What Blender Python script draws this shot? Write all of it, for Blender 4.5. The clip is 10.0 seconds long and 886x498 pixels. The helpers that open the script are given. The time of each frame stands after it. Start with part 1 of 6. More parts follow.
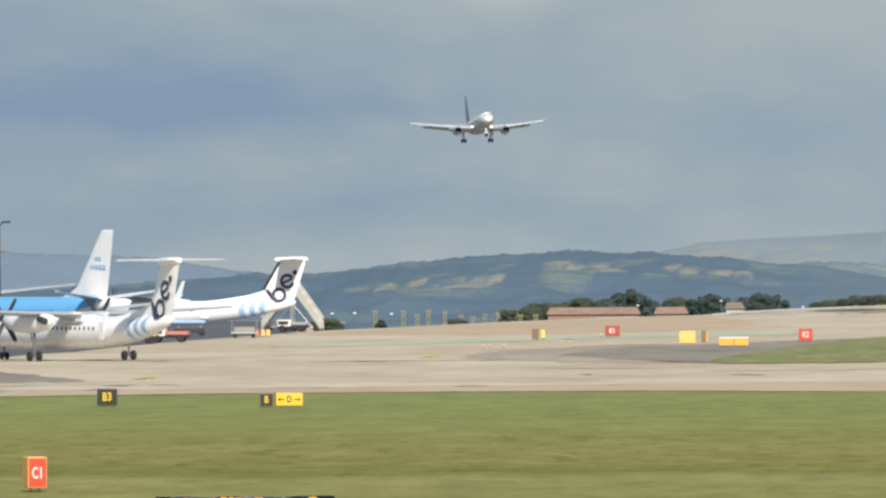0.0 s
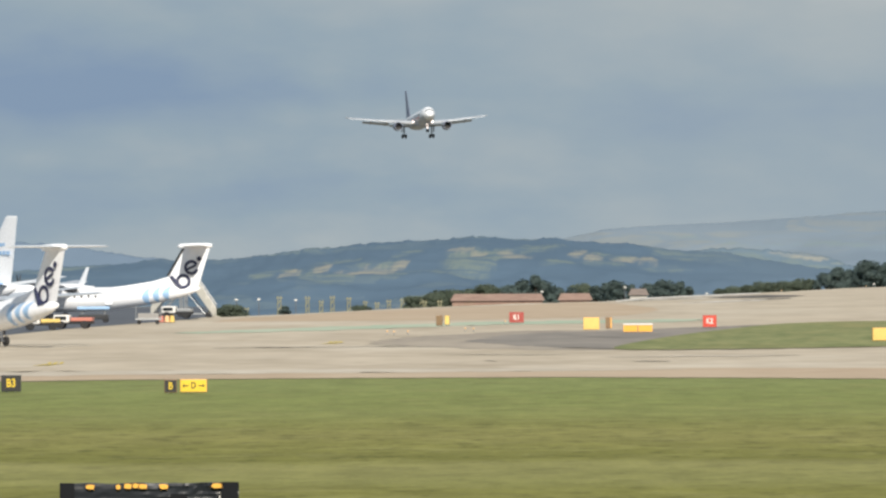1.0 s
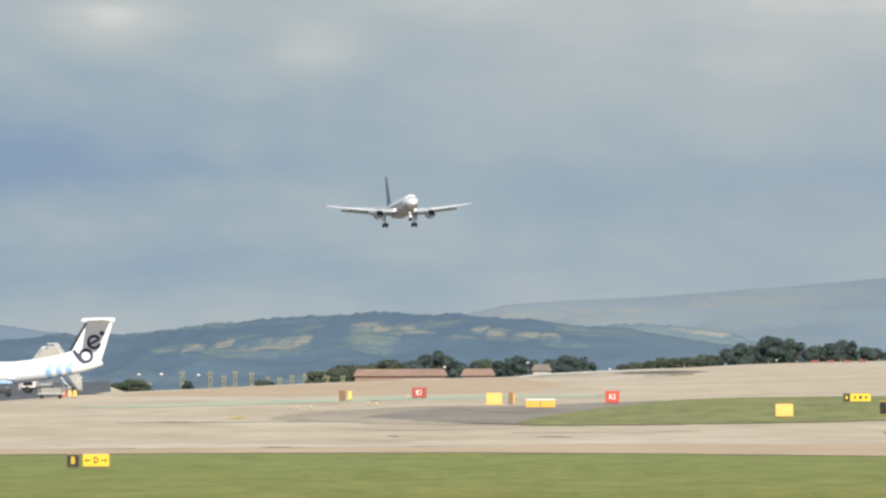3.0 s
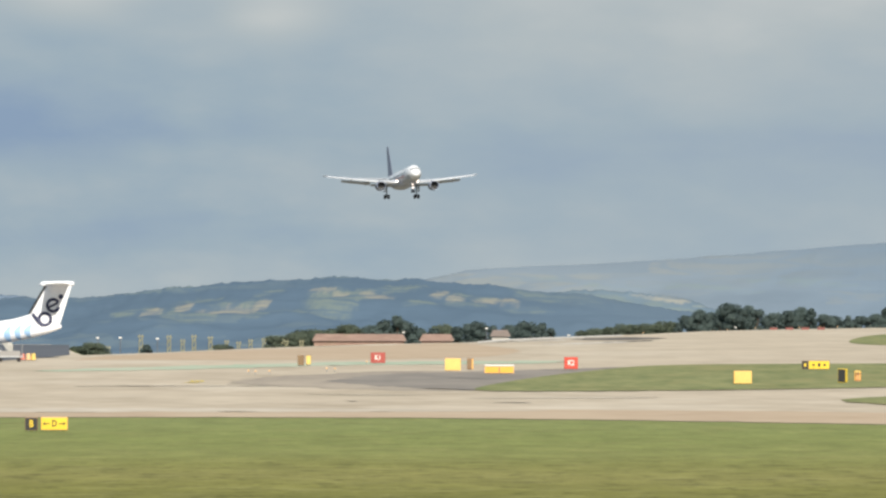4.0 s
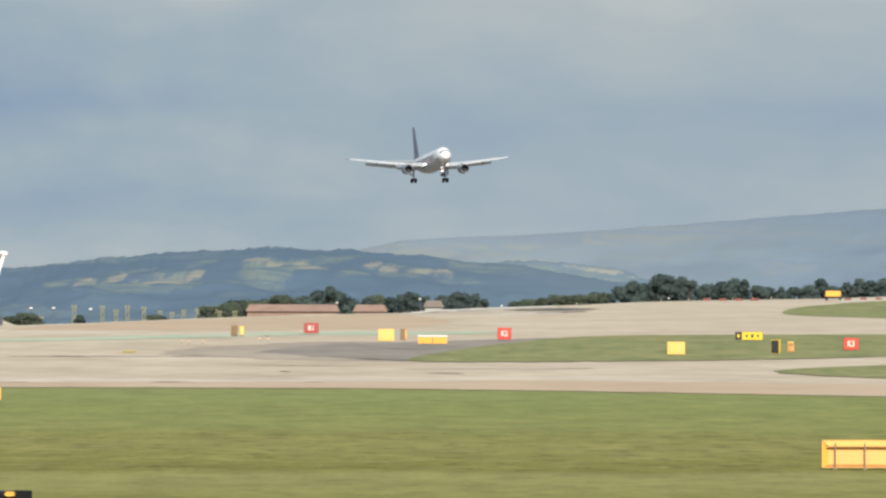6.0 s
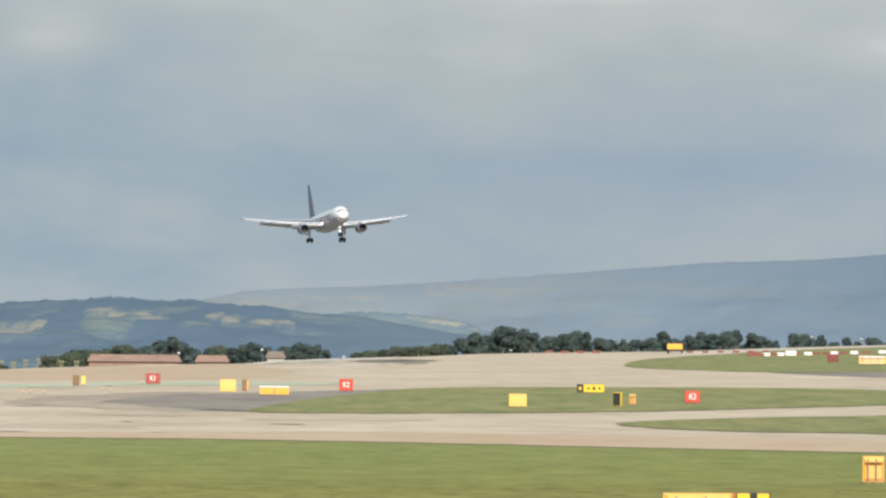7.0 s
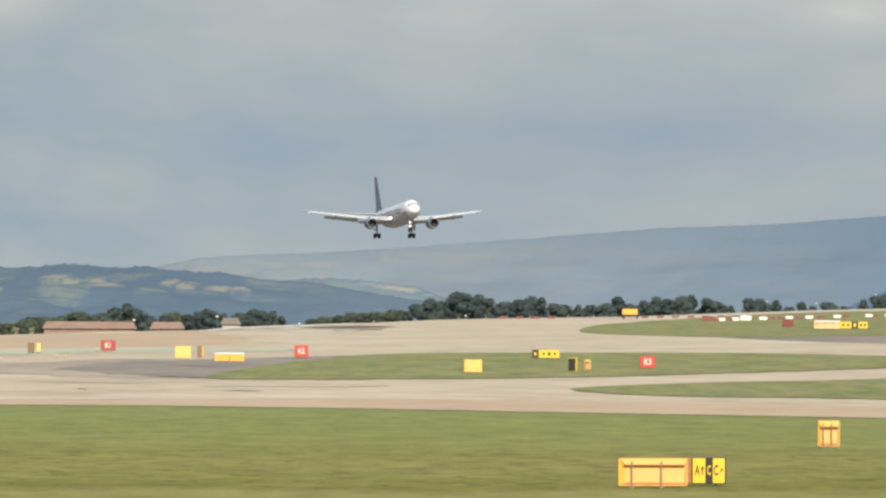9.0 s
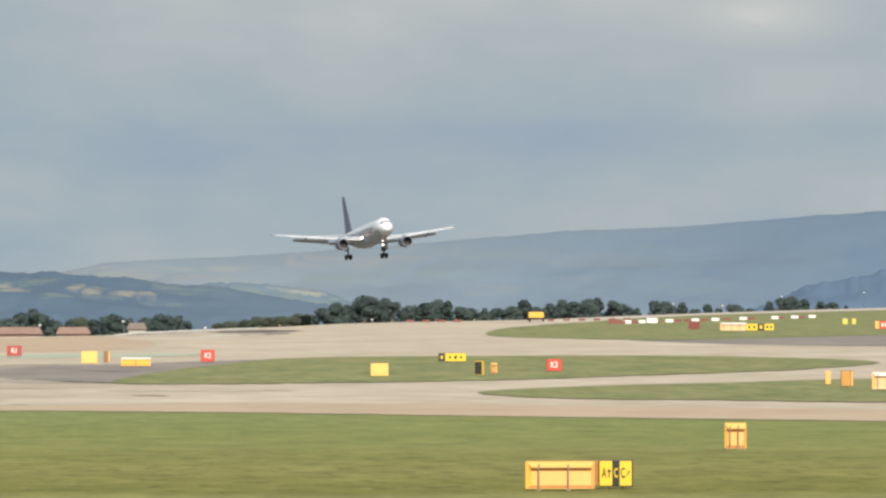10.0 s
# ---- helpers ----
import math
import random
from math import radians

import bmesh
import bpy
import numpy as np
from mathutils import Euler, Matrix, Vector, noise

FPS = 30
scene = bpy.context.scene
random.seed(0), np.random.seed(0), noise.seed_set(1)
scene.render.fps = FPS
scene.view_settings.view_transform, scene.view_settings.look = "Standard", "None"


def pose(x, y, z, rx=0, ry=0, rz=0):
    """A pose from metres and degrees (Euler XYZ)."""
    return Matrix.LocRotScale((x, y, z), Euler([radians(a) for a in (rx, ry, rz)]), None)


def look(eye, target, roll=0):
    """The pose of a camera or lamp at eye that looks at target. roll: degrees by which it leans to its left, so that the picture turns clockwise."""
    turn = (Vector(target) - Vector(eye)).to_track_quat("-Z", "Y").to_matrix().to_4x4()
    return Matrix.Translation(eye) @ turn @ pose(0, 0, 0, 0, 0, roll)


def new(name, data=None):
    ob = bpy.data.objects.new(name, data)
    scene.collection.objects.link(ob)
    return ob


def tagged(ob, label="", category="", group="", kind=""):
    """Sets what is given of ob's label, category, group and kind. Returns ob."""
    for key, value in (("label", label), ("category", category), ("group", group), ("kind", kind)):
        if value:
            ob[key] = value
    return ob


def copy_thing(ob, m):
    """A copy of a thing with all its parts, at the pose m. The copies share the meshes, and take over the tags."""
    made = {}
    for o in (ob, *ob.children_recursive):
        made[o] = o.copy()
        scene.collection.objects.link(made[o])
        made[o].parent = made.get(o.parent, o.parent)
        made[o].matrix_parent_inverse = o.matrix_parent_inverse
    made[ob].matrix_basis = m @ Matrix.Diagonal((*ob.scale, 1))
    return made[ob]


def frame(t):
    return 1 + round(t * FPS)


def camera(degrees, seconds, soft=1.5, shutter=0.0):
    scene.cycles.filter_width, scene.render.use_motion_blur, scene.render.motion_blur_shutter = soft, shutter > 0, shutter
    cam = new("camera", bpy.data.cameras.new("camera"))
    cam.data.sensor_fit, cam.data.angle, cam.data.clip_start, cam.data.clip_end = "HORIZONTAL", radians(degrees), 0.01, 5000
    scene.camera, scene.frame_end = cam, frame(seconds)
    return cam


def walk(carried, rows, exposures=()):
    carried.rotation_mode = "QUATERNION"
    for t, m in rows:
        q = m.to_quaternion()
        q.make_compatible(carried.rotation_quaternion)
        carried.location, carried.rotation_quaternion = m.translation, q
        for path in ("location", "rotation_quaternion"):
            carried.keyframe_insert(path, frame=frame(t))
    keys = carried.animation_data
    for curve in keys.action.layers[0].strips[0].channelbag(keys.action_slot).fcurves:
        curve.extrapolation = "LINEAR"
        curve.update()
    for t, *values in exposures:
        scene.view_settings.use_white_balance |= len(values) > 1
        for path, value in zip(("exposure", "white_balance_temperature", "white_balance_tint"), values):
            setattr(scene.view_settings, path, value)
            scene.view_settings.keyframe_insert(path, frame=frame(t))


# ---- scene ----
# ---- camera: a long lens on a fixed spot 8.4 m above the field, panned by hand ----
EYE = (0.0, 0.0, 8.4)
cam = camera(5.5, 10.0, soft=2.5)
# seconds, bearing to the right, elevation, roll (degrees)
PAN = [
(0.0, -1.6184, 0.0485, -0.372), (0.1, -1.5573, 0.0357, -0.365), (0.2, -1.5192, -0.0209, -0.357),
(0.3, -1.4943, 0.0418, -0.350), (0.4, -1.4683, 0.0484, -0.343), (0.5, -1.4198, 0.0699, -0.335),
(0.6, -1.3396, 0.0861, -0.339), (0.7, -1.2665, -0.0230, -0.342), (0.8, -1.1964, -0.0374, -0.345),
(0.9, -1.0947, -0.0625, -0.349), (1.0, -1.0238, -0.0400, -0.352), (1.1, -0.9435, -0.0385, -0.360),
(1.2, -0.8665, -0.0809, -0.368), (1.3, -0.8284, -0.1582, -0.376), (1.4, -0.8110, -0.1897, -0.384),
(1.5, -0.8162, -0.1644, -0.392), (1.6, -0.8427, -0.1902, -0.355), (1.7, -0.8430, -0.2087, -0.318),
(1.8, -0.8298, -0.3326, -0.281), (1.9, -0.8299, -0.3371, -0.244), (2.0, -0.8371, -0.3250, -0.207),
(2.1, -0.8534, -0.2896, -0.177), (2.2, -0.8474, -0.2131, -0.148), (2.3, -0.8281, -0.1507, -0.118),
(2.4, -0.8018, -0.0638, -0.088), (2.5, -0.7591, 0.0238, -0.058), (2.6, -0.7207, 0.1152, -0.092),
(2.7, -0.6815, 0.2423, -0.125), (2.8, -0.6176, 0.3622, -0.158), (2.9, -0.5080, 0.4328, -0.192),
(3.0, -0.4191, 0.4243, -0.225), (3.1, -0.3966, 0.3614, -0.145), (3.2, -0.3656, 0.3824, -0.066),
(4.3, -0.0878, 0.1500, 0.127), (4.4, -0.0458, 0.1429, 0.145), (4.5, 0.0000, 0.1404, 0.162),
(4.6, 0.0377, 0.1601, 0.201), (4.7, 0.0617, 0.1914, 0.240), (4.8, 0.0997, 0.2122, 0.280),
(4.9, 0.1167, 0.2365, 0.319), (5.0, 0.1108, 0.2359, 0.358), (5.1, 0.1101, 0.2491, 0.282),
(5.2, 0.0742, 0.2758, 0.205), (6.3, 0.4176, -0.0292, 0.022), (6.4, 0.5537, 0.0220, -0.134),
(6.5, 0.6477, 0.0745, -0.291), (6.6, 0.7451, 0.1654, -0.140), (6.7, 0.8508, 0.2570, 0.012),
(6.8, 0.9574, 0.3140, 0.163), (6.9, 1.1061, 0.3403, 0.314), (7.0, 1.2242, 0.3506, 0.465),
(7.1, 1.3081, 0.3497, 0.421), (7.2, 1.3523, 0.3424, 0.376), (7.3, 1.3903, 0.3245, 0.332),
(7.4, 1.3736, 0.2659, 0.287), (7.5, 1.2974, 0.2176, 0.243), (7.6, 1.2027, 0.1576, 0.245),
(7.7, 1.1326, 0.1047, 0.248), (7.8, 1.0590, 0.0728, 0.251), (7.9, 0.9819, 0.0356, 0.253),
(8.0, 0.9437, 0.0121, 0.256), (8.1, 1.0064, 0.0095, 0.274), (8.2, 1.1537, 0.0174, 0.293),
(8.3, 1.2903, 0.0429, 0.312), (8.4, 1.4059, 0.0438, 0.330), (8.5, 1.4923, 0.0333, 0.349),
(8.6, 1.5463, 0.0446, 0.334), (8.7, 1.5638, 0.0901, 0.319), (8.8, 1.5533, 0.1074, 0.304),
(8.9, 1.5254, 0.1070, 0.289), (9.0, 1.5062, 0.1408, 0.274), (9.1, 1.5222, 0.1832, 0.226),
(9.2, 1.5788, 0.2213, 0.178), (9.3, 1.9094, 0.2265, 0.129), (9.4, 2.0540, 0.1940, 0.081),
(9.5, 2.2113, 0.1055, 0.033), (9.6, 2.3285, 0.0542, 0.029), (9.7, 2.3390, 0.0647, 0.026),
(9.8, 2.2899, 0.1172, 0.022), (9.9, 2.1881, 0.1592, 0.018), (10.0, 2.0907, 0.1651, 0.015),
]


def aim(bearing, elevation, roll):
    b, e = radians(bearing), radians(elevation)
    way = Vector((math.sin(b) * math.cos(e), math.cos(b) * math.cos(e), math.sin(e)))
    return look(EYE, Vector(EYE) + way * 100, roll)


walk(cam, [(t, aim(b, e, r)) for t, b, e, r in PAN], [(0, 0.06, 6480, 10), (1.0, 0.05, 6450, 10), (1.5, 0.09, 6350, 9.5), (2.0, 0.16, 6330, 9.8), (2.5, 0.20, 6380, 10), (3.0, 0.18, 6500, 10), (4.5, 0.19, 6500, 10), (6.5, 0.17, 6460, 10), (8.0, 0.17, 6680, 11), (9.3, 0.17, 6720, 11), (10.0, 0.17, 6620, 11)])

# ---- light: afternoon sun from behind and right, broken cloud ----
SUN_WAY = Vector((0.15, -0.98, 0.75)).normalized()
sun = new("sun", bpy.data.lights.new("sun", "SUN"))
sun.data.energy, sun.data.angle, sun.data.color = 5.0, radians(0.6), (1.0, 0.925, 0.80)
sun.matrix_world = look(SUN_WAY * 50, (0, 0, 0))


def node(nt, kind, inputs=(), operation="", data_type=""):
    """A node with its inputs set; an input is a value or a socket."""
    nd = nt.nodes.new(kind)
    if operation:
        nd.operation = operation
    if data_type:
        nd.data_type = data_type
    for key, value in dict(inputs).items():
        if isinstance(value, bpy.types.NodeSocket):
            nt.links.new(value, nd.inputs[key])
        else:
            nd.inputs[key].default_value = value
    return nd


def ramp(nt, fac, stops):
    nd = node(nt, "ShaderNodeValToRGB", {0: fac})
    while len(nd.color_ramp.elements) < len(stops):
        nd.color_ramp.elements.new(0.5)
    for el, (pos, col) in zip(nd.color_ramp.elements, stops):
        el.position, el.color = pos, (*col, 1)
    return nd.outputs[0]


def build_world():
    world = bpy.data.worlds.new("sky")
    scene.world = world
    world.use_nodes = True
    nt = world.node_tree
    nt.nodes.clear()
    sky = node(nt, "ShaderNodeTexSky")
    sky.sky_type, sky.sun_disc, sky.sun_elevation, sky.sun_rotation = "NISHITA", False, radians(37), radians(171)
    clear = node(nt, "ShaderNodeBackground", {0: sky.outputs[0], 1: 0.09})
    way = node(nt, "ShaderNodeTexCoord").outputs["Generated"]
    xyz = node(nt, "ShaderNodeSeparateXYZ", {0: way})
    # long flat banks of cloud low over the hills
    banks = node(nt, "ShaderNodeMapping", {0: way, 3: (16, 4, 62)})
    n1 = node(nt, "ShaderNodeTexNoise", {"Vector": banks.outputs[0], "Scale": 1.0, "Detail": 3.0, "Roughness": 0.5, "Distortion": 0.5})
    puffs = node(nt, "ShaderNodeMapping", {0: way, 3: (46, 20, 105)})
    n2 = node(nt, "ShaderNodeTexNoise", {"Vector": puffs.outputs[0], "Scale": 1.0, "Detail": 5.0, "Roughness": 0.55})
    both = node(nt, "ShaderNodeMix", {0: 0.38, 2: n1.outputs[0], 3: n2.outputs[0]}, data_type="FLOAT")
    # bank heights: pale over the hills, a slate band, then lighter cloud above
    lift = node(nt, "ShaderNodeMapRange", {0: xyz.outputs[2], 1: 0.0, 2: 0.034})
    height = ramp(nt, lift.outputs[0], [(0.0, (0.50,) * 3), (0.30, (0.47,) * 3), (0.47, (0.34,) * 3), (0.62, (0.42,) * 3), (0.95, (0.59,) * 3)])
    west = node(nt, "ShaderNodeMapRange", {0: xyz.outputs[0], 1: -0.10, 2: -0.03, 3: -0.18, 4: -0.015})
    total = node(nt, "ShaderNodeMath", {0: both.outputs[0], 1: height}, operation="ADD")
    total2 = node(nt, "ShaderNodeMath", {0: total.outputs[0], 1: west.outputs[0]}, operation="ADD")
    # single sunlit puffs and slate gaps: bearing, elevation, half width, half height (degrees), lift
    for bearing, elevation, wide, high, amount in ((-2.5, 1.84, 0.60, 0.30, 0.26), (-1.2, 1.64, 0.42, 0.20, 0.20), (4.1, 1.62, 0.7, 0.25, 0.26), (-3.0, 1.1, 1.5, 0.28, -0.08), (-1.5, 0.95, 1.6, 0.16, -0.08), (-3.6, 0.55, 0.35, 0.13, 0.08), (-1.6, 0.25, 1.7, 0.45, -0.13)):
        u = node(nt, "ShaderNodeMath", {0: xyz.outputs[0], 1: radians(-bearing)}, operation="ADD")
        u = node(nt, "ShaderNodeMath", {0: u.outputs[0], 1: radians(wide)}, operation="DIVIDE")
        v = node(nt, "ShaderNodeMath", {0: xyz.outputs[2], 1: radians(-elevation)}, operation="ADD")
        v = node(nt, "ShaderNodeMath", {0: v.outputs[0], 1: radians(high)}, operation="DIVIDE")
        away = node(nt, "ShaderNodeVectorMath", {0: node(nt, "ShaderNodeCombineXYZ", {0: u.outputs[0], 1: v.outputs[0]}).outputs[0]}, operation="LENGTH")
        away = node(nt, "ShaderNodeMath", {0: away.outputs["Value"], 1: n2.outputs[0]}, operation="ADD")
        puff = node(nt, "ShaderNodeMapRange", {0: away.outputs[0], 1: 0.4, 2: 1.7, 3: amount, 4: 0.0})
        puff.interpolation_type = "SMOOTHSTEP"
        total2 = node(nt, "ShaderNodeMath", {0: total2.outputs[0], 1: puff.outputs[0]}, operation="ADD")
    cover = node(nt, "ShaderNodeMapRange", {0: total2.outputs[0], 1: 0.66, 2: 1.28})
    tone = ramp(nt, cover.outputs[0], [(0.0, (0.215, 0.295, 0.405)), (0.35, (0.285, 0.36, 0.415)), (0.62, (0.365, 0.415, 0.435)), (0.85, (0.445, 0.475, 0.475)), (1.0, (0.60, 0.60, 0.575))])
    # thinner, greyer cloud towards the east
    east = node(nt, "ShaderNodeMapRange", {0: xyz.outputs[0], 1: -0.025, 2: 0.035, 3: 0.0, 4: 0.2})
    tone = node(nt, "ShaderNodeMix", {0: east.outputs[0], 6: tone, 7: (0.392, 0.425, 0.436, 1)}, data_type="RGBA").outputs[2]
    cloud = node(nt, "ShaderNodeBackground", {0: tone, 1: 1.05})
    share = node(nt, "ShaderNodeMapRange", {0: xyz.outputs[2], 1: 0.05, 2: 0.6, 3: 1.0, 4: 0.55})
    mix = node(nt, "ShaderNodeMixShader", {0: share.outputs[0], 1: clear.outputs[0], 2: cloud.outputs[0]})
    node(nt, "ShaderNodeOutputWorld", {0: mix.outputs[0]})


build_world()


# ---- materials ----
def material(name, low, high, rough=0.6, metal=0.0, scale=(1, 1, 1), detail=4.0, fine=8.0, bump=0.0, spots=None, glow=0.0, per_piece=0.0, coat=0.0):
    """Colour between low and high by coarse and fine noise in metres, with relief; spots: a third colour for worn or dirty patches."""
    m = bpy.data.materials.new(name)
    m.use_nodes = True
    nt = m.node_tree
    b = nt.nodes["Principled BSDF"]
    at = node(nt, "ShaderNodeTexCoord").outputs["Object"]
    mp = node(nt, "ShaderNodeMapping", {0: at, 3: scale})
    coarse = node(nt, "ShaderNodeTexNoise", {"Vector": mp.outputs[0], "Scale": 1.0, "Detail": detail, "Roughness": 0.6})
    grain = node(nt, "ShaderNodeTexNoise", {"Vector": mp.outputs[0], "Scale": fine, "Detail": 3.0})
    fac = node(nt, "ShaderNodeMix", {0: 0.35, 2: coarse.outputs[0], 3: grain.outputs[0]}, data_type="FLOAT")
    wide = node(nt, "ShaderNodeMapRange", {0: fac.outputs[0], 1: 0.3, 2: 0.7})
    value = wide.outputs[0]
    if per_piece:
        rnd = node(nt, "ShaderNodeNewGeometry").outputs["Random Per Island"]
        value = node(nt, "ShaderNodeMix", {0: per_piece, 2: value, 3: rnd}, data_type="FLOAT").outputs[0]
    colour = ramp(nt, value, [(0.0, low), (1.0, high)])
    if spots:
        sn = node(nt, "ShaderNodeTexNoise", {"Vector": mp.outputs[0], "Scale": 0.45, "Detail": 5.0, "Roughness": 0.65})
        sf = node(nt, "ShaderNodeMapRange", {0: sn.outputs[0], 1: 0.52, 2: 0.68, 4: 0.75})
        colour = node(nt, "ShaderNodeMix", {0: sf.outputs[0], 6: colour, 7: (*spots, 1)}, data_type="RGBA").outputs[2]
    nt.links.new(colour, b.inputs["Base Color"])
    rr = node(nt, "ShaderNodeMapRange", {0: grain.outputs[0], 3: max(rough - 0.08, 0.03), 4: min(rough + 0.08, 1)})
    nt.links.new(rr.outputs[0], b.inputs["Roughness"])
    b.inputs["Metallic"].default_value = metal
    b.inputs["Coat Weight"].default_value = coat
    if bump:
        bp = node(nt, "ShaderNodeBump", {"Strength": bump, "Distance": 0.05, "Height": grain.outputs[0]})
        nt.links.new(bp.outputs[0], b.inputs["Normal"])
    if glow:
        b.inputs["Emission Color"].default_value = (*high, 1)
        b.inputs["Emission Strength"].default_value = glow
    return m


def tint(c, k):
    return tuple(min(1, v * k) for v in c)


def paint(name, c, rough=0.4, metal=0.0, wear=0.88, **more):
    return material(name, tint(c, wear), c, rough, metal, (0.8, 0.8, 0.8), fine=6.0, **more)


def grass_material(name, per_piece=0.0):
    """Mown grass: strips of different mowing across the field, long dry streaks and fine tufted grain."""
    m = bpy.data.materials.new(name)
    m.use_nodes = True
    nt = m.node_tree
    b = nt.nodes["Principled BSDF"]
    b.inputs["Roughness"].default_value = 0.95
    b.inputs["Specular IOR Level"].default_value = 0.1
    at = node(nt, "ShaderNodeTexCoord").outputs["Object"]
    bend = node(nt, "ShaderNodeTexNoise", {"Vector": node(nt, "ShaderNodeMapping", {0: at, 3: (0.045, 0.02, 1)}).outputs[0], "Scale": 1.0, "Detail": 6.0, "Roughness": 0.6})
    y = node(nt, "ShaderNodeSeparateXYZ", {0: at}).outputs[1]
    shift = node(nt, "ShaderNodeMath", {0: bend.outputs[0], 1: 34.0}, operation="MULTIPLY")
    yy = node(nt, "ShaderNodeMath", {0: y, 1: shift.outputs[0]}, operation="ADD")
    strip = node(nt, "ShaderNodeMapRange", {0: yy.outputs[0], 1: 217.0, 2: 617.0})
    base = ramp(nt, strip.outputs[0], [(0.0, (0.194, 0.196, 0.058)), (0.18, (0.204, 0.203, 0.066)), (0.235, (0.176, 0.174, 0.050)), (0.28, (0.172, 0.170, 0.046)), (0.315, (0.204, 0.203, 0.070)), (0.375, (0.222, 0.217, 0.080)), (0.395, (0.156, 0.157, 0.042)),
                                       (0.44, (0.176, 0.174, 0.050)), (0.50, (0.200, 0.193, 0.064)), (0.56, (0.182, 0.186, 0.058)), (0.62, (0.194, 0.210, 0.071)), (0.74, (0.184, 0.211, 0.070)), (0.9, (0.192, 0.222, 0.083)), (1.0, (0.158, 0.182, 0.057))])
    # unmown strips are rougher
    rough = ramp(nt, strip.outputs[0], [(0.0, (0.55,) * 3), (0.20, (0.6,) * 3), (0.25, (1.0,) * 3), (0.31, (0.45,) * 3), (0.38, (0.4,) * 3), (0.40, (1.0,) * 3), (0.56, (0.9,) * 3), (0.62, (0.3,) * 3), (1.0, (0.25,) * 3)])
    streak = node(nt, "ShaderNodeTexNoise", {"Vector": node(nt, "ShaderNodeMapping", {0: at, 3: (0.2, 0.07, 1)}).outputs[0], "Scale": 1.0, "Detail": 5.0, "Roughness": 0.65})
    sv = node(nt, "ShaderNodeMapRange", {0: streak.outputs[0], 1: 0.3, 2: 0.7, 3: 0.86, 4: 1.14})
    # patches about a pace wide, short dark dashes of taller tufts and dry straw-coloured places
    patch = node(nt, "ShaderNodeTexNoise", {"Vector": node(nt, "ShaderNodeMapping", {0: at, 3: (0.6, 0.13, 1)}).outputs[0], "Scale": 1.0, "Detail": 5.0, "Roughness": 0.72})
    pv = node(nt, "ShaderNodeMapRange", {0: patch.outputs[0], 1: 0.3, 2: 0.7, 3: 0.85, 4: 1.15})
    dash = node(nt, "ShaderNodeTexNoise", {"Vector": node(nt, "ShaderNodeMapping", {0: at, 1: (31, 7, 0), 3: (0.6, 0.22, 1)}).outputs[0], "Scale": 1.0, "Detail": 4.0, "Roughness": 0.7})
    dv = node(nt, "ShaderNodeMapRange", {0: dash.outputs[0], 1: 0.52, 2: 0.64, 3: 1.06, 4: 0.66})
    dv = node(nt, "ShaderNodeMix", {0: rough, 2: 1.0, 3: dv.outputs[0]}, data_type="FLOAT")
    dry = node(nt, "ShaderNodeTexNoise", {"Vector": node(nt, "ShaderNodeMapping", {0: at, 1: (3, 70, 0), 3: (0.25, 0.10, 1)}).outputs[0], "Scale": 1.0, "Detail": 6.0, "Roughness": 0.7})
    ds = node(nt, "ShaderNodeMapRange", {0: dry.outputs[0], 1: 0.5, 2: 0.7, 4: 0.55})
    base = node(nt, "ShaderNodeMix", {0: ds.outputs[0], 6: base, 7: (0.245, 0.236, 0.094, 1)}, data_type="RGBA").outputs[2]
    grain = node(nt, "ShaderNodeTexNoise", {"Vector": node(nt, "ShaderNodeMapping", {0: at, 3: (3.2, 0.7, 3)}).outputs[0], "Scale": 1.0, "Detail": 4.0, "Roughness": 0.7})
    gv = node(nt, "ShaderNodeMapRange", {0: grain.outputs[0], 1: 0.3, 2: 0.7, 3: 0.92, 4: 1.08})
    both = node(nt, "ShaderNodeMath", {0: sv.outputs[0], 1: gv.outputs[0]}, operation="MULTIPLY")
    both = node(nt, "ShaderNodeMath", {0: both.outputs[0], 1: pv.outputs[0]}, operation="MULTIPLY")
    both = node(nt, "ShaderNodeMath", {0: both.outputs[0], 1: dv.outputs[0]}, operation="MULTIPLY")
    if per_piece:
        rnd = node(nt, "ShaderNodeNewGeometry").outputs["Random Per Island"]
        rv = node(nt, "ShaderNodeMapRange", {0: rnd, 3: 1 - per_piece, 4: 1 + per_piece * 2})
        both = node(nt, "ShaderNodeMath", {0: both.outputs[0], 1: rv.outputs[0]}, operation="MULTIPLY")
    col = node(nt, "ShaderNodeVectorMath", {0: base, 1: both.outputs[0]}, operation="MULTIPLY")
    nt.links.new(col.outputs[0], b.inputs["Base Color"])
    return m


GRASS = grass_material("mown_grass")
DRYBLADE = material("dry_long_grass", (0.24, 0.20, 0.09), (0.42, 0.34, 0.20), 0.95, per_piece=0.6)
LAWN_LIP_SHADE = material("lawn_lip_shade", (0.10, 0.10, 0.042), (0.20, 0.175, 0.09), 0.95, scale=(0.4, 0.1, 1), fine=4)
ISLE = material("island_grass", (0.085, 0.115, 0.026), (0.265, 0.265, 0.105), 0.95, scale=(0.22, 0.035, 1), fine=4, detail=8, spots=(0.235, 0.215, 0.08))
# land past the edge is unseen; brown-grey sets the bounce on aircraft bellies
WILD = material("unseen_land_beyond", (0.13, 0.125, 0.09), (0.25, 0.22, 0.175), 0.95, scale=(0.01, 0.01, 0.01), fine=8)
CONCRETE = material("apron_concrete", (0.35, 0.292, 0.215), (0.54, 0.467, 0.365), 0.85, scale=(0.075, 0.028, 1), fine=4, detail=9, spots=(0.55, 0.49, 0.40))
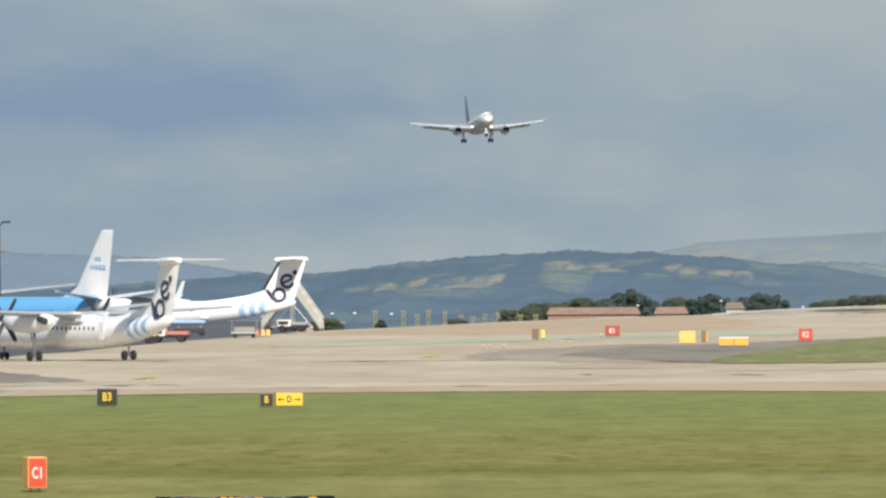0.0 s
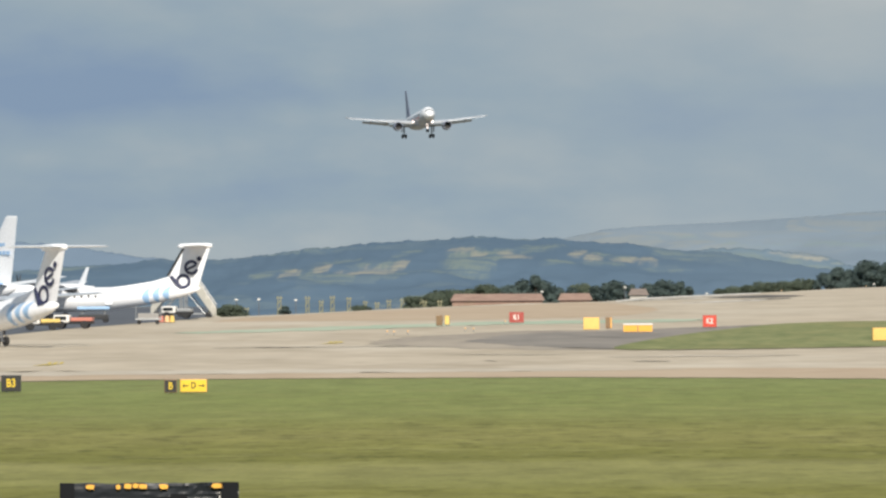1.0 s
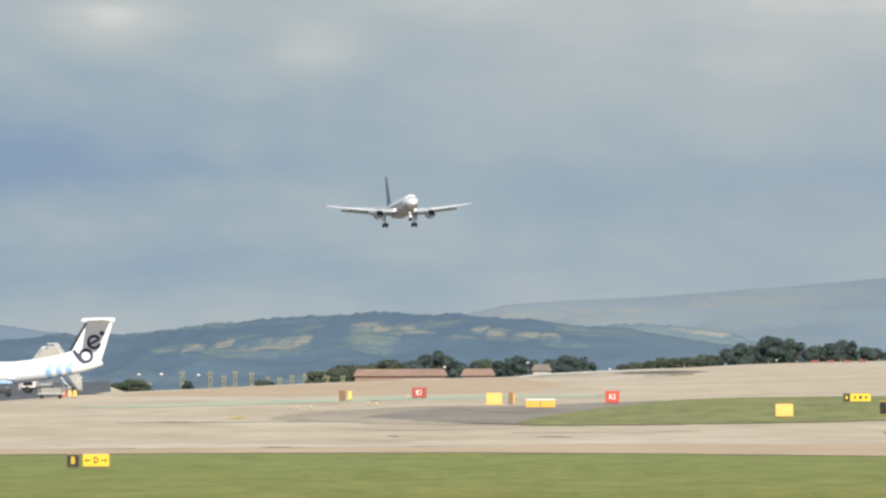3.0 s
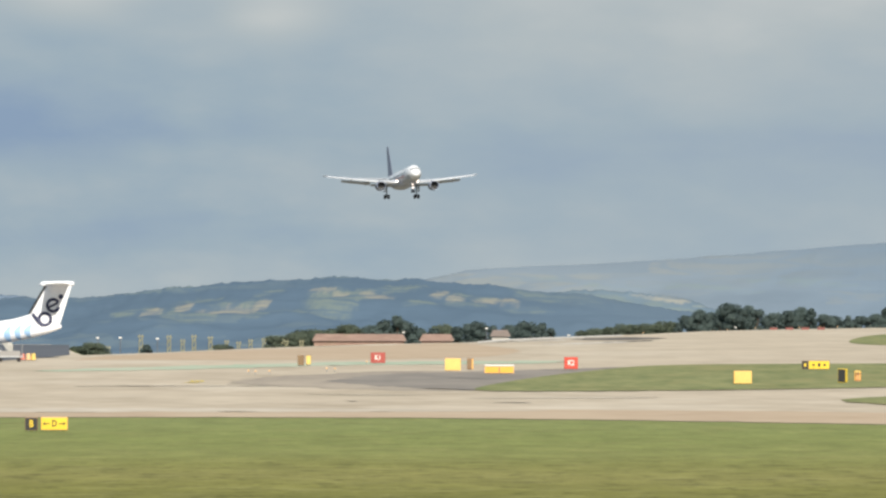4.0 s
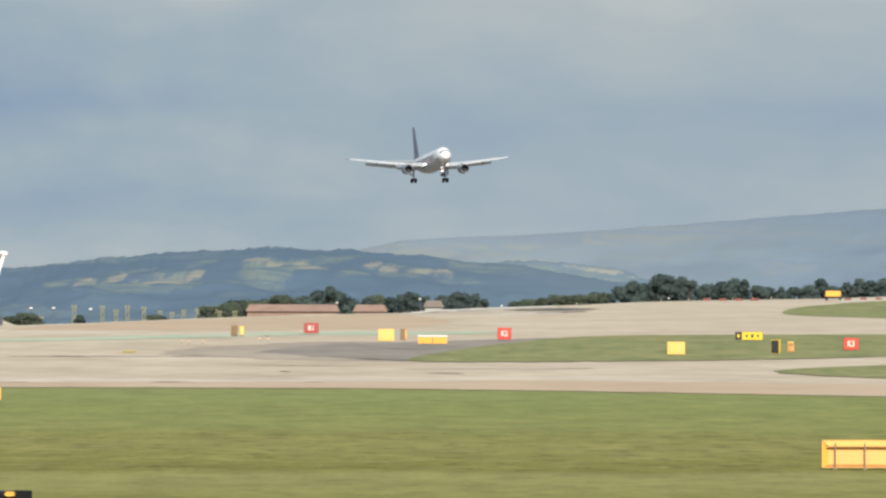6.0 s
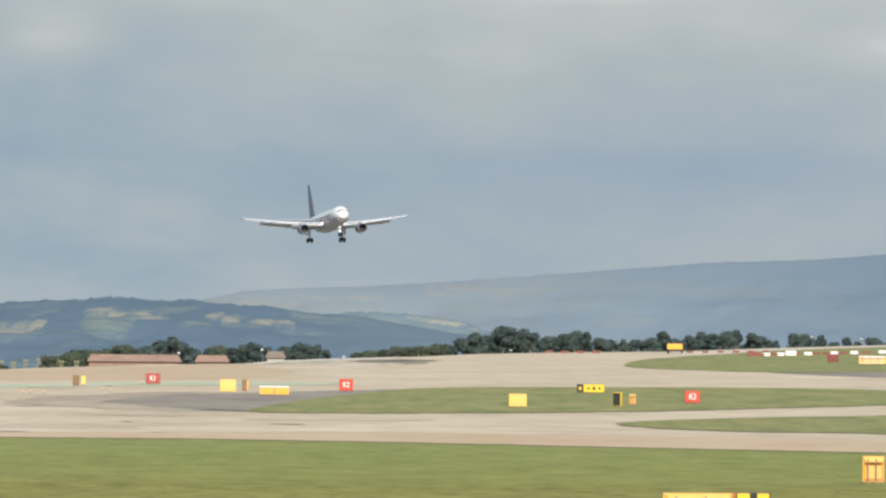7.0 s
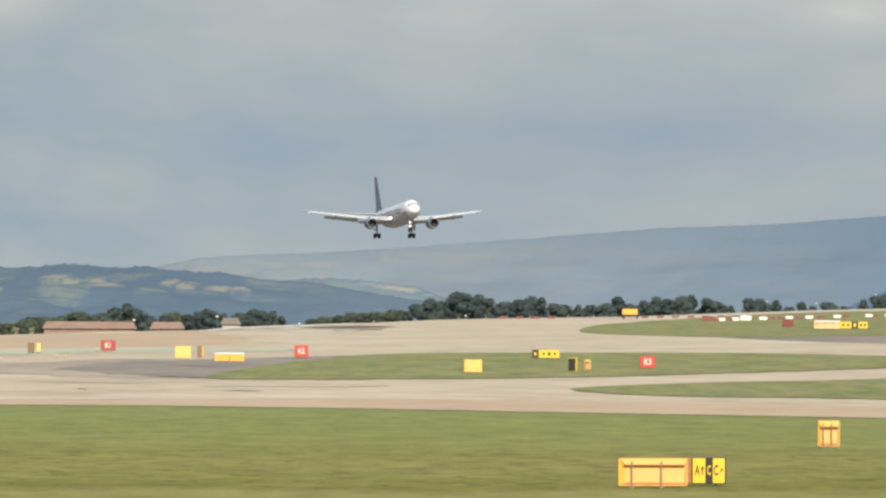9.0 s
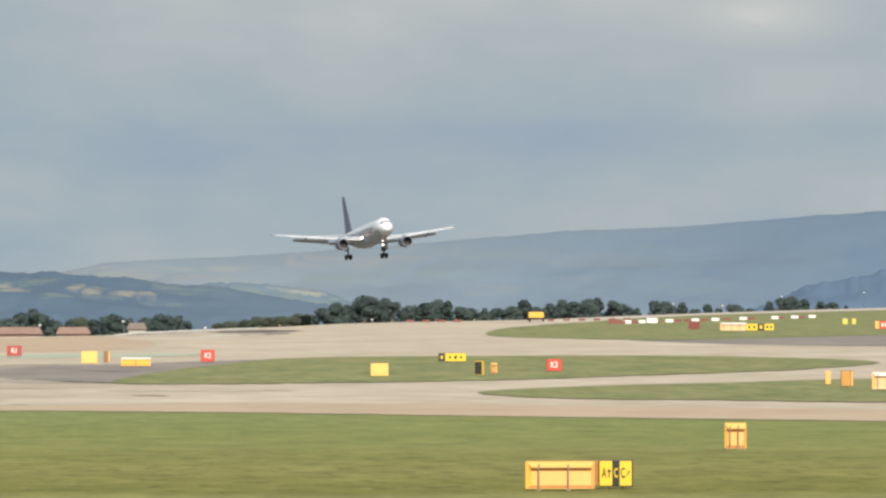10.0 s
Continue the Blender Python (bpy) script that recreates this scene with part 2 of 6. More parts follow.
PINK = material("worn_concrete_pinkish", (0.385, 0.29, 0.198), (0.47, 0.368, 0.262), 0.85, scale=(0.09, 0.035, 1), fine=4, detail=8, spots=(0.475, 0.385, 0.278))
PALE = material("scuffed_pale_concrete", (0.39, 0.335, 0.26), (0.58, 0.525, 0.44), 0.8, scale=(0.10, 0.06, 1), fine=4, detail=8)
ASPHALT = material("weathered_asphalt", (0.13, 0.118, 0.108), (0.29, 0.258, 0.222), 0.85, scale=(0.07, 0.018, 1), fine=5, detail=8, spots=(0.31, 0.275, 0.235))
WORN_EDGE = material("worn_asphalt_edge", (0.22, 0.19, 0.16), (0.39, 0.335, 0.265), 0.85, scale=(0.12, 0.02, 1), fine=5, detail=8, spots=(0.40, 0.345, 0.275))
SCUFF = material("dark_rubber_scuff", (0.04, 0.038, 0.036), (0.17, 0.15, 0.13), 0.8, scale=(0.3, 0.05, 1), fine=4, detail=6)
GLINT = material("bright_streak_concrete", (0.50, 0.47, 0.42), (0.68, 0.65, 0.60), 0.75, scale=(0.2, 0.03, 1), fine=4, detail=6)
GREEN_PAINT = material("green_painted_strip", (0.30, 0.40, 0.29), (0.45, 0.47, 0.365), 0.8, scale=(0.08, 0.02, 1), fine=5)
YELLOW_LINE = paint("yellow_marking", (0.62, 0.48, 0.12), 0.8)
WHITE = paint("aircraft_white", (0.86, 0.88, 0.92), 0.28, wear=0.97, coat=0.3)
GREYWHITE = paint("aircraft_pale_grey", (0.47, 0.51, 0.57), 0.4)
# fin blue is greyed and lightened to stand for haze on a far aircraft
FIN_NAVY = paint("fin_blue_hazed", (0.18, 0.20, 0.285), 0.35)
NACELLE = paint("nacelle_slate_blue", (0.085, 0.115, 0.20), 0.3)
SKYBLUE = paint("airline_sky_blue", (0.15, 0.46, 0.86), 0.35)
GEAR = paint("gear_leg_grey", (0.17, 0.18, 0.20), 0.5, 0.3)
PALEBLUE = paint("stripe_pale_blue", (0.36, 0.56, 0.82), 0.4)
LOGO = paint("logo_dark_blue", (0.03, 0.035, 0.085), 0.45)
GLASS = material("dark_window_glass", (0.015, 0.018, 0.022), (0.03, 0.035, 0.04), 0.12)
DARK = paint("dark_rubber", (0.025, 0.025, 0.027), 0.8)
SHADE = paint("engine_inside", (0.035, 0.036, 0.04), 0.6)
STEEL = paint("galvanised_steel", (0.42, 0.43, 0.44), 0.45, 0.7)
RED = paint("sign_red", (0.62, 0.075, 0.045), 0.5)
DULLRED = paint("sign_red_weathered", (0.37, 0.068, 0.055), 0.6)
YELLOW = paint("sign_yellow", (0.83, 0.58, 0.045), 0.5)
LEMON = paint("sign_back_yellow", (0.80, 0.58, 0.17), 0.55, wear=0.75)
PANEL = paint("sign_back_panel", (0.88, 0.49, 0.16), 0.5)
STEPGREY = paint("steps_grey_beige", (0.44, 0.43, 0.39), 0.6)
ORANGE = paint("sign_case_orange", (0.86, 0.47, 0.13), 0.5)
MAROON = paint("barrier_maroon", (0.20, 0.06, 0.05), 0.6)
PEACH = paint("sign_case_faded_orange", (0.80, 0.52, 0.28), 0.55)
BROWN = paint("sign_side_brown", (0.22, 0.14, 0.075), 0.6)
BLACK = paint("sign_black", (0.03, 0.03, 0.03), 0.5)
SIGNWHITE = paint("sign_white", (0.82, 0.8, 0.76), 0.5)
WRAP = material("black_plastic_sheet", (0.008, 0.010, 0.014), (0.018, 0.022, 0.030), 0.42, scale=(0.35, 0.35, 3), fine=2.5, bump=0.1)
WRAP.node_tree.nodes["Principled BSDF"].inputs["Specular IOR Level"].default_value = 0.28
TAPE = paint("black_tape", (0.009, 0.010, 0.013), 0.7)
TAPE.node_tree.nodes["Principled BSDF"].inputs["Specular IOR Level"].default_value = 0.15
LAMPGLOW = material("landing_light_glow", (1, 0.80, 0.68), (1.0, 0.82, 0.70), 0.3, glow=3.5)
LIP = paint("intake_lip_metal", (0.30, 0.34, 0.45), 0.4, 0.3)
DUCT = paint("intake_duct_grey", (0.05, 0.056, 0.08), 0.6)
TITLE = paint("livery_title_mauve", (0.62, 0.40, 0.42), 0.4)
LOADGREY = paint("load_grey_brown", (0.30, 0.29, 0.28), 0.7)
SALMON = paint("faded_red_paint", (0.55, 0.20, 0.15), 0.55)
BRICK = material("red_brown_brickwork", (0.22, 0.138, 0.108), (0.36, 0.245, 0.195), 0.9, scale=(0.5, 0.5, 1.2), fine=5, detail=7, spots=(0.25, 0.20, 0.13))
ROOF = material("grey_roof", (0.18, 0.15, 0.13), (0.27, 0.21, 0.18), 0.9, scale=(0.4, 0.4, 0.4), fine=7)
RENDER = paint("pale_wall_render", (0.46, 0.44, 0.40), 0.8)
BARK = material("bark", (0.06, 0.048, 0.035), (0.12, 0.095, 0.07), 0.9, scale=(2, 2, 0.6), fine=6, bump=0.5)
# distance haze is mixed into the leaf colours, paler and bluer than foliage
LEAF = material("leaves_dark_hazed", (0.132, 0.182, 0.178), (0.166, 0.218, 0.202), 0.85, scale=(0.3, 0.3, 0.3), fine=4, per_piece=0.25)
LEAF2 = material("leaves_olive_hazed", (0.146, 0.184, 0.140), (0.182, 0.218, 0.160), 0.85, scale=(0.3, 0.3, 0.3), fine=4, per_piece=0.25)
MAST = paint("mast_yellow", (0.31, 0.30, 0.19), 0.6)
STAND_DARK = material("stand_blue_grey", (0.06, 0.07, 0.088), (0.10, 0.11, 0.13), 0.85, scale=(0.06, 0.02, 1), fine=5)
VANORANGE = paint("vehicle_orange", (0.86, 0.45, 0.07), 0.45)


def see_through(m, share):
    """Let part of the light through, as leaves do."""
    nt = m.node_tree
    b = nt.nodes["Principled BSDF"]
    b.inputs["Specular IOR Level"].default_value = 0.1
    thin = node(nt, "ShaderNodeBsdfTranslucent", {0: b.inputs["Base Color"].links[0].from_socket})
    mix = node(nt, "ShaderNodeMixShader", {0: share, 1: b.outputs[0], 2: thin.outputs[0]})
    nt.links.new(mix.outputs[0], nt.nodes["Material Output"].inputs[0])


see_through(LEAF, 0.62)
see_through(LEAF2, 0.62)


# ---- mesh tools ----
def part(name, bm, mat, parent=None, label="", smooth=False):
    me = bpy.data.meshes.new(name)
    bmesh.ops.recalc_face_normals(bm, faces=bm.faces)
    if smooth:
        for f in bm.faces:
            f.smooth = True
    bm.to_mesh(me)
    bm.free()
    me.materials.append(mat)
    ob = new(name, me)
    ob.parent = parent
    return tagged(ob, label)


def thing(name, m, label, category, group=""):
    ob = new(name)
    ob.empty_display_size = 0.3
    ob.matrix_basis = m
    return tagged(ob, label, category, group)


def box(bm, x0, x1, y0, y1, z0, z1, bevel=0.0):
    made = bmesh.ops.create_cube(bm, size=1)["verts"]
    for v in made:
        v.co = Vector(((x0 + x1) / 2 + v.co.x * (x1 - x0), (y0 + y1) / 2 + v.co.y * (y1 - y0), (z0 + z1) / 2 + v.co.z * (z1 - z0)))
    if bevel:
        edges = list({e for v in made for e in v.link_edges})
        bmesh.ops.bevel(bm, geom=edges, offset=bevel, segments=2, affect="EDGES", profile=0.5)
    return bm


def rod(bm, p0, p1, r0, r1=None, n=10):
    p0, p1 = Vector(p0), Vector(p1)
    turn = (p1 - p0).to_track_quat("Z", "Y").to_matrix().to_4x4()
    bmesh.ops.create_cone(bm, cap_ends=True, segments=n, radius1=r0, radius2=r0 if r1 is None else r1, depth=(p1 - p0).length,
                          matrix=Matrix.Translation((p0 + p1) / 2) @ turn)
    return bm


def tube(bm, rings, n=24, caps=True):
    """A skin over elliptic rings (x, centre y, centre z, half width, half height) along x."""
    prev = first = None
    for x, cy, cz, ry, rz in rings:
        ring = [bm.verts.new((x, cy + ry * math.cos(2 * math.pi * k / n), cz + rz * math.sin(2 * math.pi * k / n))) for k in range(n)]
        if prev:
            for k in range(n):
                bm.faces.new((prev[k], prev[(k + 1) % n], ring[(k + 1) % n], ring[k]))
        first = first or ring
        prev = ring
    if caps:
        bm.faces.new(first)
        bm.faces.new(prev[::-1])
    return bm


FOIL = [(0, 0), (0.03, 0.30), (0.12, 0.46), (0.32, 0.52), (0.6, 0.36), (0.85, 0.14), (1, 0.02), (0.85, -0.10), (0.6, -0.24), (0.32, -0.36), (0.12, -0.36), (0.03, -0.24)]


def foil(bm, stations, upright=False):
    """A wing skin over stations (x of the nose edge, y, z, chord, thickness); upright for a fin."""
    prev = first = None
    for x, y, z, chord, thick in stations:
        ring = []
        for u, w in FOIL:
            off = w * thick
            ring.append(bm.verts.new((x - u * chord, y + (off if upright else 0), z + (0 if upright else off))))
        if prev:
            for k in range(len(ring)):
                bm.faces.new((prev[k], prev[(k + 1) % len(ring)], ring[(k + 1) % len(ring)], ring[k]))
        first = first or ring
        prev = ring
    bm.faces.new(first)
    bm.faces.new(prev[::-1])
    return bm


def sheet(name, pts, z, mat, label):
    """A flat paved or grassed area from its corners, rounded along its outline."""
    bm = bmesh.new()
    bm.faces.new([bm.verts.new((x, y, z)) for x, y in pts])
    bmesh.ops.triangulate(bm, faces=bm.faces)
    return tagged(part(name, bm, mat, None, label), kind="structure")


def curve_through(pts, steps=6):
    """A closed smooth outline through corner points."""
    out, n = [], len(pts)
    for i in range(n):
        p0, p1, p2, p3 = (Vector(pts[(i + k) % n]) for k in (-1, 0, 1, 2))
        for s in range(steps):
            u = s / steps
            out.append(0.5 * (2 * p1 + (p2 - p0) * u + (2 * p0 - 5 * p1 + 4 * p2 - p3) * u * u + (3 * p1 - p0 - 3 * p2 + p3) * u ** 3))
    return [(p.x, p.y) for p in out]


def ragged(pts, side=1.2, deep=5.0, seed=3):
    """A smooth outline with a worn, uneven edge."""
    out = curve_through(pts, 14)
    return [(x + side * noise.noise(Vector((x * 0.5, y * 0.2, seed))), y + deep * noise.noise(Vector((x * 0.6, y * 0.07, seed + 9)))) for x, y in out]


# ---- ground: a level field that falls away beyond its far edge ----
EDGE = [(-90, 1240), (-13, 1240), (-2.56, 1240), (-2.42, 1056), (-1.92, 1099), (-1.35, 1171), (-0.6, 1255), (0.0, 1295), (0.19, 1364), (0.58, 1430), (1.13, 1518), (1.45, 1605), (1.81, 1660), (2.75, 1765), (3.2, 1904), (4.84, 2406), (7, 2600), (90, 2600)]


def edge_of(bearing):
    return float(np.interp(bearing, [b for b, d in EDGE], [d for b, d in EDGE]))


def ground_z(x, y):
    d = math.hypot(x, y)
    if y <= 0:
        return 0.0
    past = d - edge_of(math.degrees(math.atan2(x, y)))
    return 0.0 if past < 0 else max(-34.0, -0.03 * past)


def on_bearing(bearing, d):
    return d * math.sin(radians(bearing)), d * math.cos(radians(bearing))


def build_ground():
    angles = [a for a in range(-180, -12, 6)] + [a * 0.1 for a in range(-120, 121)] + [a for a in range(18, 180, 6)]
    bm = bmesh.new()
    centre = bm.verts.new((0, 0, 0))
    rings = []
    for a in angles:
        e = edge_of(a) if -90 <= a <= 90 else 1240
        col = []
        for d in (60, 200, 400, 600, 800, e - 60, e, e + 60, e + 200, e + 500, e + 1130, 4100, 4980):
            x, y = on_bearing(a, d)
            col.append(bm.verts.new((x, y, ground_z(x, y))))
        rings.append(col)
    for i in range(len(rings)):
        a, b = rings[i], rings[(i + 1) % len(rings)]
        bm.faces.new((centre, a[0], b[0]))
        for k in range(len(a) - 1):
            f = bm.faces.new((a[k], a[k + 1], b[k + 1], b[k]))
            f.material_index = 1 if k >= 6 else 0
    tagged(part("ground", bm, GRASS, None, "mown green airfield grass with dry paler streaks"), kind="structure").data.materials.append(WILD)


build_ground()

NEAR_LINE = [(-160, 520), (-90, 548), (-60, 558), (-43, 564), (-30, 570.5), (-16, 573), (-2, 571), (10, 563), (24, 549), (45, 530), (70, 505), (160, 420)]
far_line = [on_bearing(a * 0.05, edge_of(a * 0.05) - 0.5) for a in range(140, -250, -1)]
sheet("pavement_1", NEAR_LINE + far_line, 0.008, CONCRETE, "pale sandy concrete apron and taxiways")
# dark painted strip for the grass lip's shade where the field meets the concrete
edge_line = []
for k in range(-340, 341):
    x = k * 0.25
    y = float(np.interp(x, [p[0] for p in NEAR_LINE], [p[1] for p in NEAR_LINE])) + 1.2 * noise.noise(Vector((x * 0.35, 3.0, 1.0))) + 0.8 * noise.noise(Vector((x * 1.7, 8.0, 1.0)))
    edge_line.append((x, y))
bm = bmesh.new()
cols = [[bm.verts.new((x, y + off + 1.0 * noise.noise(Vector((x * 0.8, off, 5.0))), 0.02)) for off in (-1.3, 0.9)] for x, y in edge_line]
for p, q in zip(cols, cols[1:]):
    bm.faces.new((p[0], q[0], q[1], p[1]))
tagged(part("lawn_edge_3", bm, LAWN_LIP_SHADE, None, "dark line painted for the shaded lip of the grass"), kind="structure")
# worn pinkish lanes
sheet("pavement_2", [(x, y + 0.2) for x, y in NEAR_LINE[3:11]] + [(70, 560), (40, 585), (20, 604), (0, 612), (-20, 606), (-43, 588)], 0.016, PINK, "pinkish worn concrete taxiway edge lane")
sheet("pavement_3", ragged([(-42, 985), (-38, 992), (-14, 1000), (1, 1040), (6, 1120), (4, 1200), (-2, 1272), (-10, 1245), (-15, 1215), (-30, 1130), (-41, 1045)]), 0.016, PINK, "pinkish worn concrete far apron")
sheet("pavement_4", ragged([(-60, 584), (-43, 588), (-25, 595), (-12, 597), (-2, 600), (5, 605), (-6, 611), (-22, 613), (-40, 609), (-60, 604)], 1.5, 4.0), 0.024, PALE, "pale scuffed concrete lane")
# dark taxiway shoulder round the first island
sheet("pavement_14", ragged([(-20, 772), (-18, 815), (-13, 846), (-7.5, 870), (1.5, 880), (9, 902), (18, 926), (30, 940), (30, 800), (12, 716), (0.5, 712), (-8, 722), (-13.5, 736), (-17.5, 752)], 2.0, 7.0), 0.02, WORN_EDGE, "worn grey edge of the asphalt shoulder")
sheet("pavement_5", ragged([(-12, 782), (-11, 806), (-9.5, 826), (-5.5, 854), (1.5, 870), (9, 894), (18, 915), (30, 930), (30, 800), (12, 722), (0.5, 718), (-5, 736), (-8.5, 752), (-10.5, 766)], 2.2, 10.0), 0.026, ASPHALT, "dark weathered asphalt shoulder beside the grass")
for k, (x0, x1, y0, y1, wide, mat, words) in enumerate(((1.6, 4.4, 644, 643.5, 3.4, SCUFF, "dark rubber scuff on the concrete"), (-8.8, -7.8, 652, 649, 3.5, SCUFF, "small dark rubber scuff on the concrete"), (-2.0, 1.3, 808, 806, 6.5, SCUFF, "dark patch on the asphalt"),
                                                      (-12, -3, 690, 686, 5, PALE, "pale scuffed lane on the concrete"), (0, 14, 668, 676, 4, PALE, "pale scuffed lane on the concrete"))):
    xm, ym = (x0 + x1) / 2, (y0 + y1) / 2
    sheet("pavement_%d" % (15 + k), ragged([(x0, y0), (xm - (x1 - x0) * 0.2, ym + wide / 2), (x1, y1), (xm + (x1 - x0) * 0.2, ym - wide / 2)], 0.3, 1.5), 0.034, mat, words)
sheet("pavement_6", curve_through([(68, 1200), (80, 1235), (109, 1300), (180, 1480), (190, 1180), (120, 1080), (93, 1090), (77, 1122)]), 0.024, ASPHALT, "dark asphalt taxiway strip")
# shadow of something out of view, laid down as a dark wedge
sheet("pavement_7", ragged([(-90, 735), (-60, 706), (-53.6, 692), (-48.9, 668), (-45.1, 649), (-42.6, 637), (-44.2, 629), (-48, 627), (-56, 628), (-90, 632)]), 0.024, ASPHALT, "dark wedge on the apron, a cast shadow painted on the ground")
# rubber streaks, and glints painted as bright streaks, at the far runway edge
for k, (mat, words, pts) in enumerate(((SCUFF, "rubber-darkened runway streak", [(15, 1362), (23.3, 1418), (29.5, 1404), (27.8, 1378), (20.8, 1345)]), (SCUFF, "thin rubber-darkened runway streak", [(20, 1312), (26.5, 1346), (25.4, 1322), (20.2, 1298)]),
                                       (SCUFF, "thin rubber-darkened runway streak", [(2.6, 1306), (11.8, 1352), (11.5, 1338), (3.4, 1298)]), (GLINT, "bright runway streak, a glint painted on", [(6.0, 1360), (13.6, 1424), (20, 1426), (13.2, 1384)]),
                                       (GLINT, "bright runway streak, a glint painted on", [(11, 1262), (21.5, 1306), (21.0, 1290), (11.5, 1252)]), (GLINT, "bright runway streak, a glint painted on", [(-1, 1290), (8, 1330), (16, 1352), (15, 1338), (6, 1312)]))):
    sheet("pavement_%d" % (20 + k), ragged(pts, 1.2, 7), 0.03 + 0.004 * k, mat, words)
bright_edge = [on_bearing(b * 0.05, edge_of(b * 0.05) - 6) for b in range(1, 20)] + [on_bearing(b * 0.05, edge_of(b * 0.05) - 40 - 14 * noise.noise(Vector((b * 0.6, 2.0, 0.0)))) for b in range(19, 0, -1)]
sheet("pavement_26", bright_edge, 0.058, GLINT, "bright concrete strip along the field edge")
sheet("pavement_13", [(-150, 690), (-75, 748), (-62, 750), (-60.2, 776), (-59.8, 800), (-58.8, 820), (-57, 832), (-55.4, 885), (-53.6, 925), (-50, 975), (-47, 1020), (-46, 1060), (-53.5, 1232), (-150, 1220)], 0.024, STAND_DARK, "dark blue-grey aircraft stand")
sheet("pavement_9", ragged([(-41, 868), (-30, 915), (-17, 958), (-11.3, 972), (0.7, 982), (9, 990), (9, 966), (0.7, 950), (-11, 936), (-17, 920), (-31, 876)], 2.0, 9.0), 0.032, GREEN_PAINT, "faded green painted taxiway strip")
# grass islands, slightly proud of the concrete
# the dark strips set nearer than the lawns imitate shade under their lip
sheet("lawn_edge_1", ragged([(x, y - 2.5) for x, y in [(0.4, 724), (4, 790), (10.5, 866), (20.5, 940), (41, 960), (58, 963), (70, 938), (74.5, 890), (61, 820), (43, 770), (30, 737), (13, 717), (4.3, 713)]], 0.5, 3.0), 0.044, LAWN_LIP_SHADE, "dark strip painted for the shaded lip of the grass island")
sheet("lawn_1", curve_through([(0.4, 724), (4, 790), (10.5, 866), (20.5, 940), (41, 960), (58, 963), (70, 938), (74.5, 890), (61, 820), (43, 770), (30, 737), (13, 717), (4.3, 713)]), 0.05, ISLE, "kerbless grass island between the taxiways")
sheet("lawn_edge_2", ragged([(x, y - 2.2) for x, y in [(26.6, 660), (34.4, 692), (49, 721), (63, 747), (110, 800), (140, 720), (90, 605), (51.7, 611), (42, 620), (31.3, 629)]], 0.5, 3.0), 0.044, LAWN_LIP_SHADE, "dark strip painted for the shaded lip of the grass island")
sheet("lawn_2", curve_through([(26.6, 660), (34.4, 692), (49, 721), (63, 747), (110, 800), (140, 720), (90, 605), (51.7, 611), (42, 620), (31.3, 629)]), 0.05, ISLE, "grass island beside the taxiway")
FAR_RIM = [(2.45, 1450), (2.7, 1560), (3.0, 1660), (3.3, 1800), (3.8, 1960), (4.4, 2110), (4.84, 2230), (5.5, 2330), (6.5, 2400)]
sheet("lawn_3", curve_through([(53.5, 1290)] + [on_bearing(b, d) for b, d in FAR_RIM] + [(250, 1700), (150, 1390), (109, 1296), (74.6, 1203), (61, 1224)]), 0.05, ISLE, "wide grass area beyond the taxiway")
sheet("pavement_10", [on_bearing(b, d + 15) for b, d in FAR_RIM[1:]] + [on_bearing(b, edge_of(b) - 8) for b in (6.0, 5.4, 4.84, 4.4, 3.8, 3.3, 3.0, 2.7)], 0.06, PALE, "pale perimeter track along the field edge")


def chevrons(x, y):
    t = thing("taxiway_marking", pose(x, y, 0.03), "faded yellow chevron marking painted on the concrete", "road marking", "chevrons")
    for k in range(3):
        bm = bmesh.new()
        for s in (-1, 1):
            a = bm.verts.new((k * 0.42 - 0.9, s * 10, 0))
            b = bm.verts.new((k * 0.42 - 0.66, s * 10, 0))
            c = bm.verts.new((k * 0.42 - 0.2, 0, 0))
            d = bm.verts.new((k * 0.42 - 0.44, 0, 0))
            bm.faces.new((a, b, c, d))
        part("chevron", bm, YELLOW_LINE, t)


chevrons(-39.1, 649)
chevrons(-23.0, 778)
sheet("pavement_11", ragged([(-31, 741), (-24, 743), (-16, 744), (-16, 746), (-24, 745), (-31, 743)], 0.5, 3), 0.03, ASPHALT, "thin tar-sealed joint line in the concrete")


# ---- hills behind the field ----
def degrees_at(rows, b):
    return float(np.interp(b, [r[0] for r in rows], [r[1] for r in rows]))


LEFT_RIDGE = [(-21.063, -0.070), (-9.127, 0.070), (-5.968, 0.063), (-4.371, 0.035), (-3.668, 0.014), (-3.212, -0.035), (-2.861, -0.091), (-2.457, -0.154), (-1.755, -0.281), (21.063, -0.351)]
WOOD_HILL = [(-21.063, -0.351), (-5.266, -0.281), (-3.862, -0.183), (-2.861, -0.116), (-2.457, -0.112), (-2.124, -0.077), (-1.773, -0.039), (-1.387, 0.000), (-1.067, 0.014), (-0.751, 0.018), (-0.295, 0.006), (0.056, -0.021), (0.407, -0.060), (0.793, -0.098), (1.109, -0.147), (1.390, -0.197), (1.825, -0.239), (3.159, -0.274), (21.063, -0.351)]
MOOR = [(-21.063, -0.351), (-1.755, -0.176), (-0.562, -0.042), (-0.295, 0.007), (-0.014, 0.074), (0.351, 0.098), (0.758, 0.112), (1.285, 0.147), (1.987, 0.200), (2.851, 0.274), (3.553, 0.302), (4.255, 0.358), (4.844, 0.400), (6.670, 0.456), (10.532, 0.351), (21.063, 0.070)]
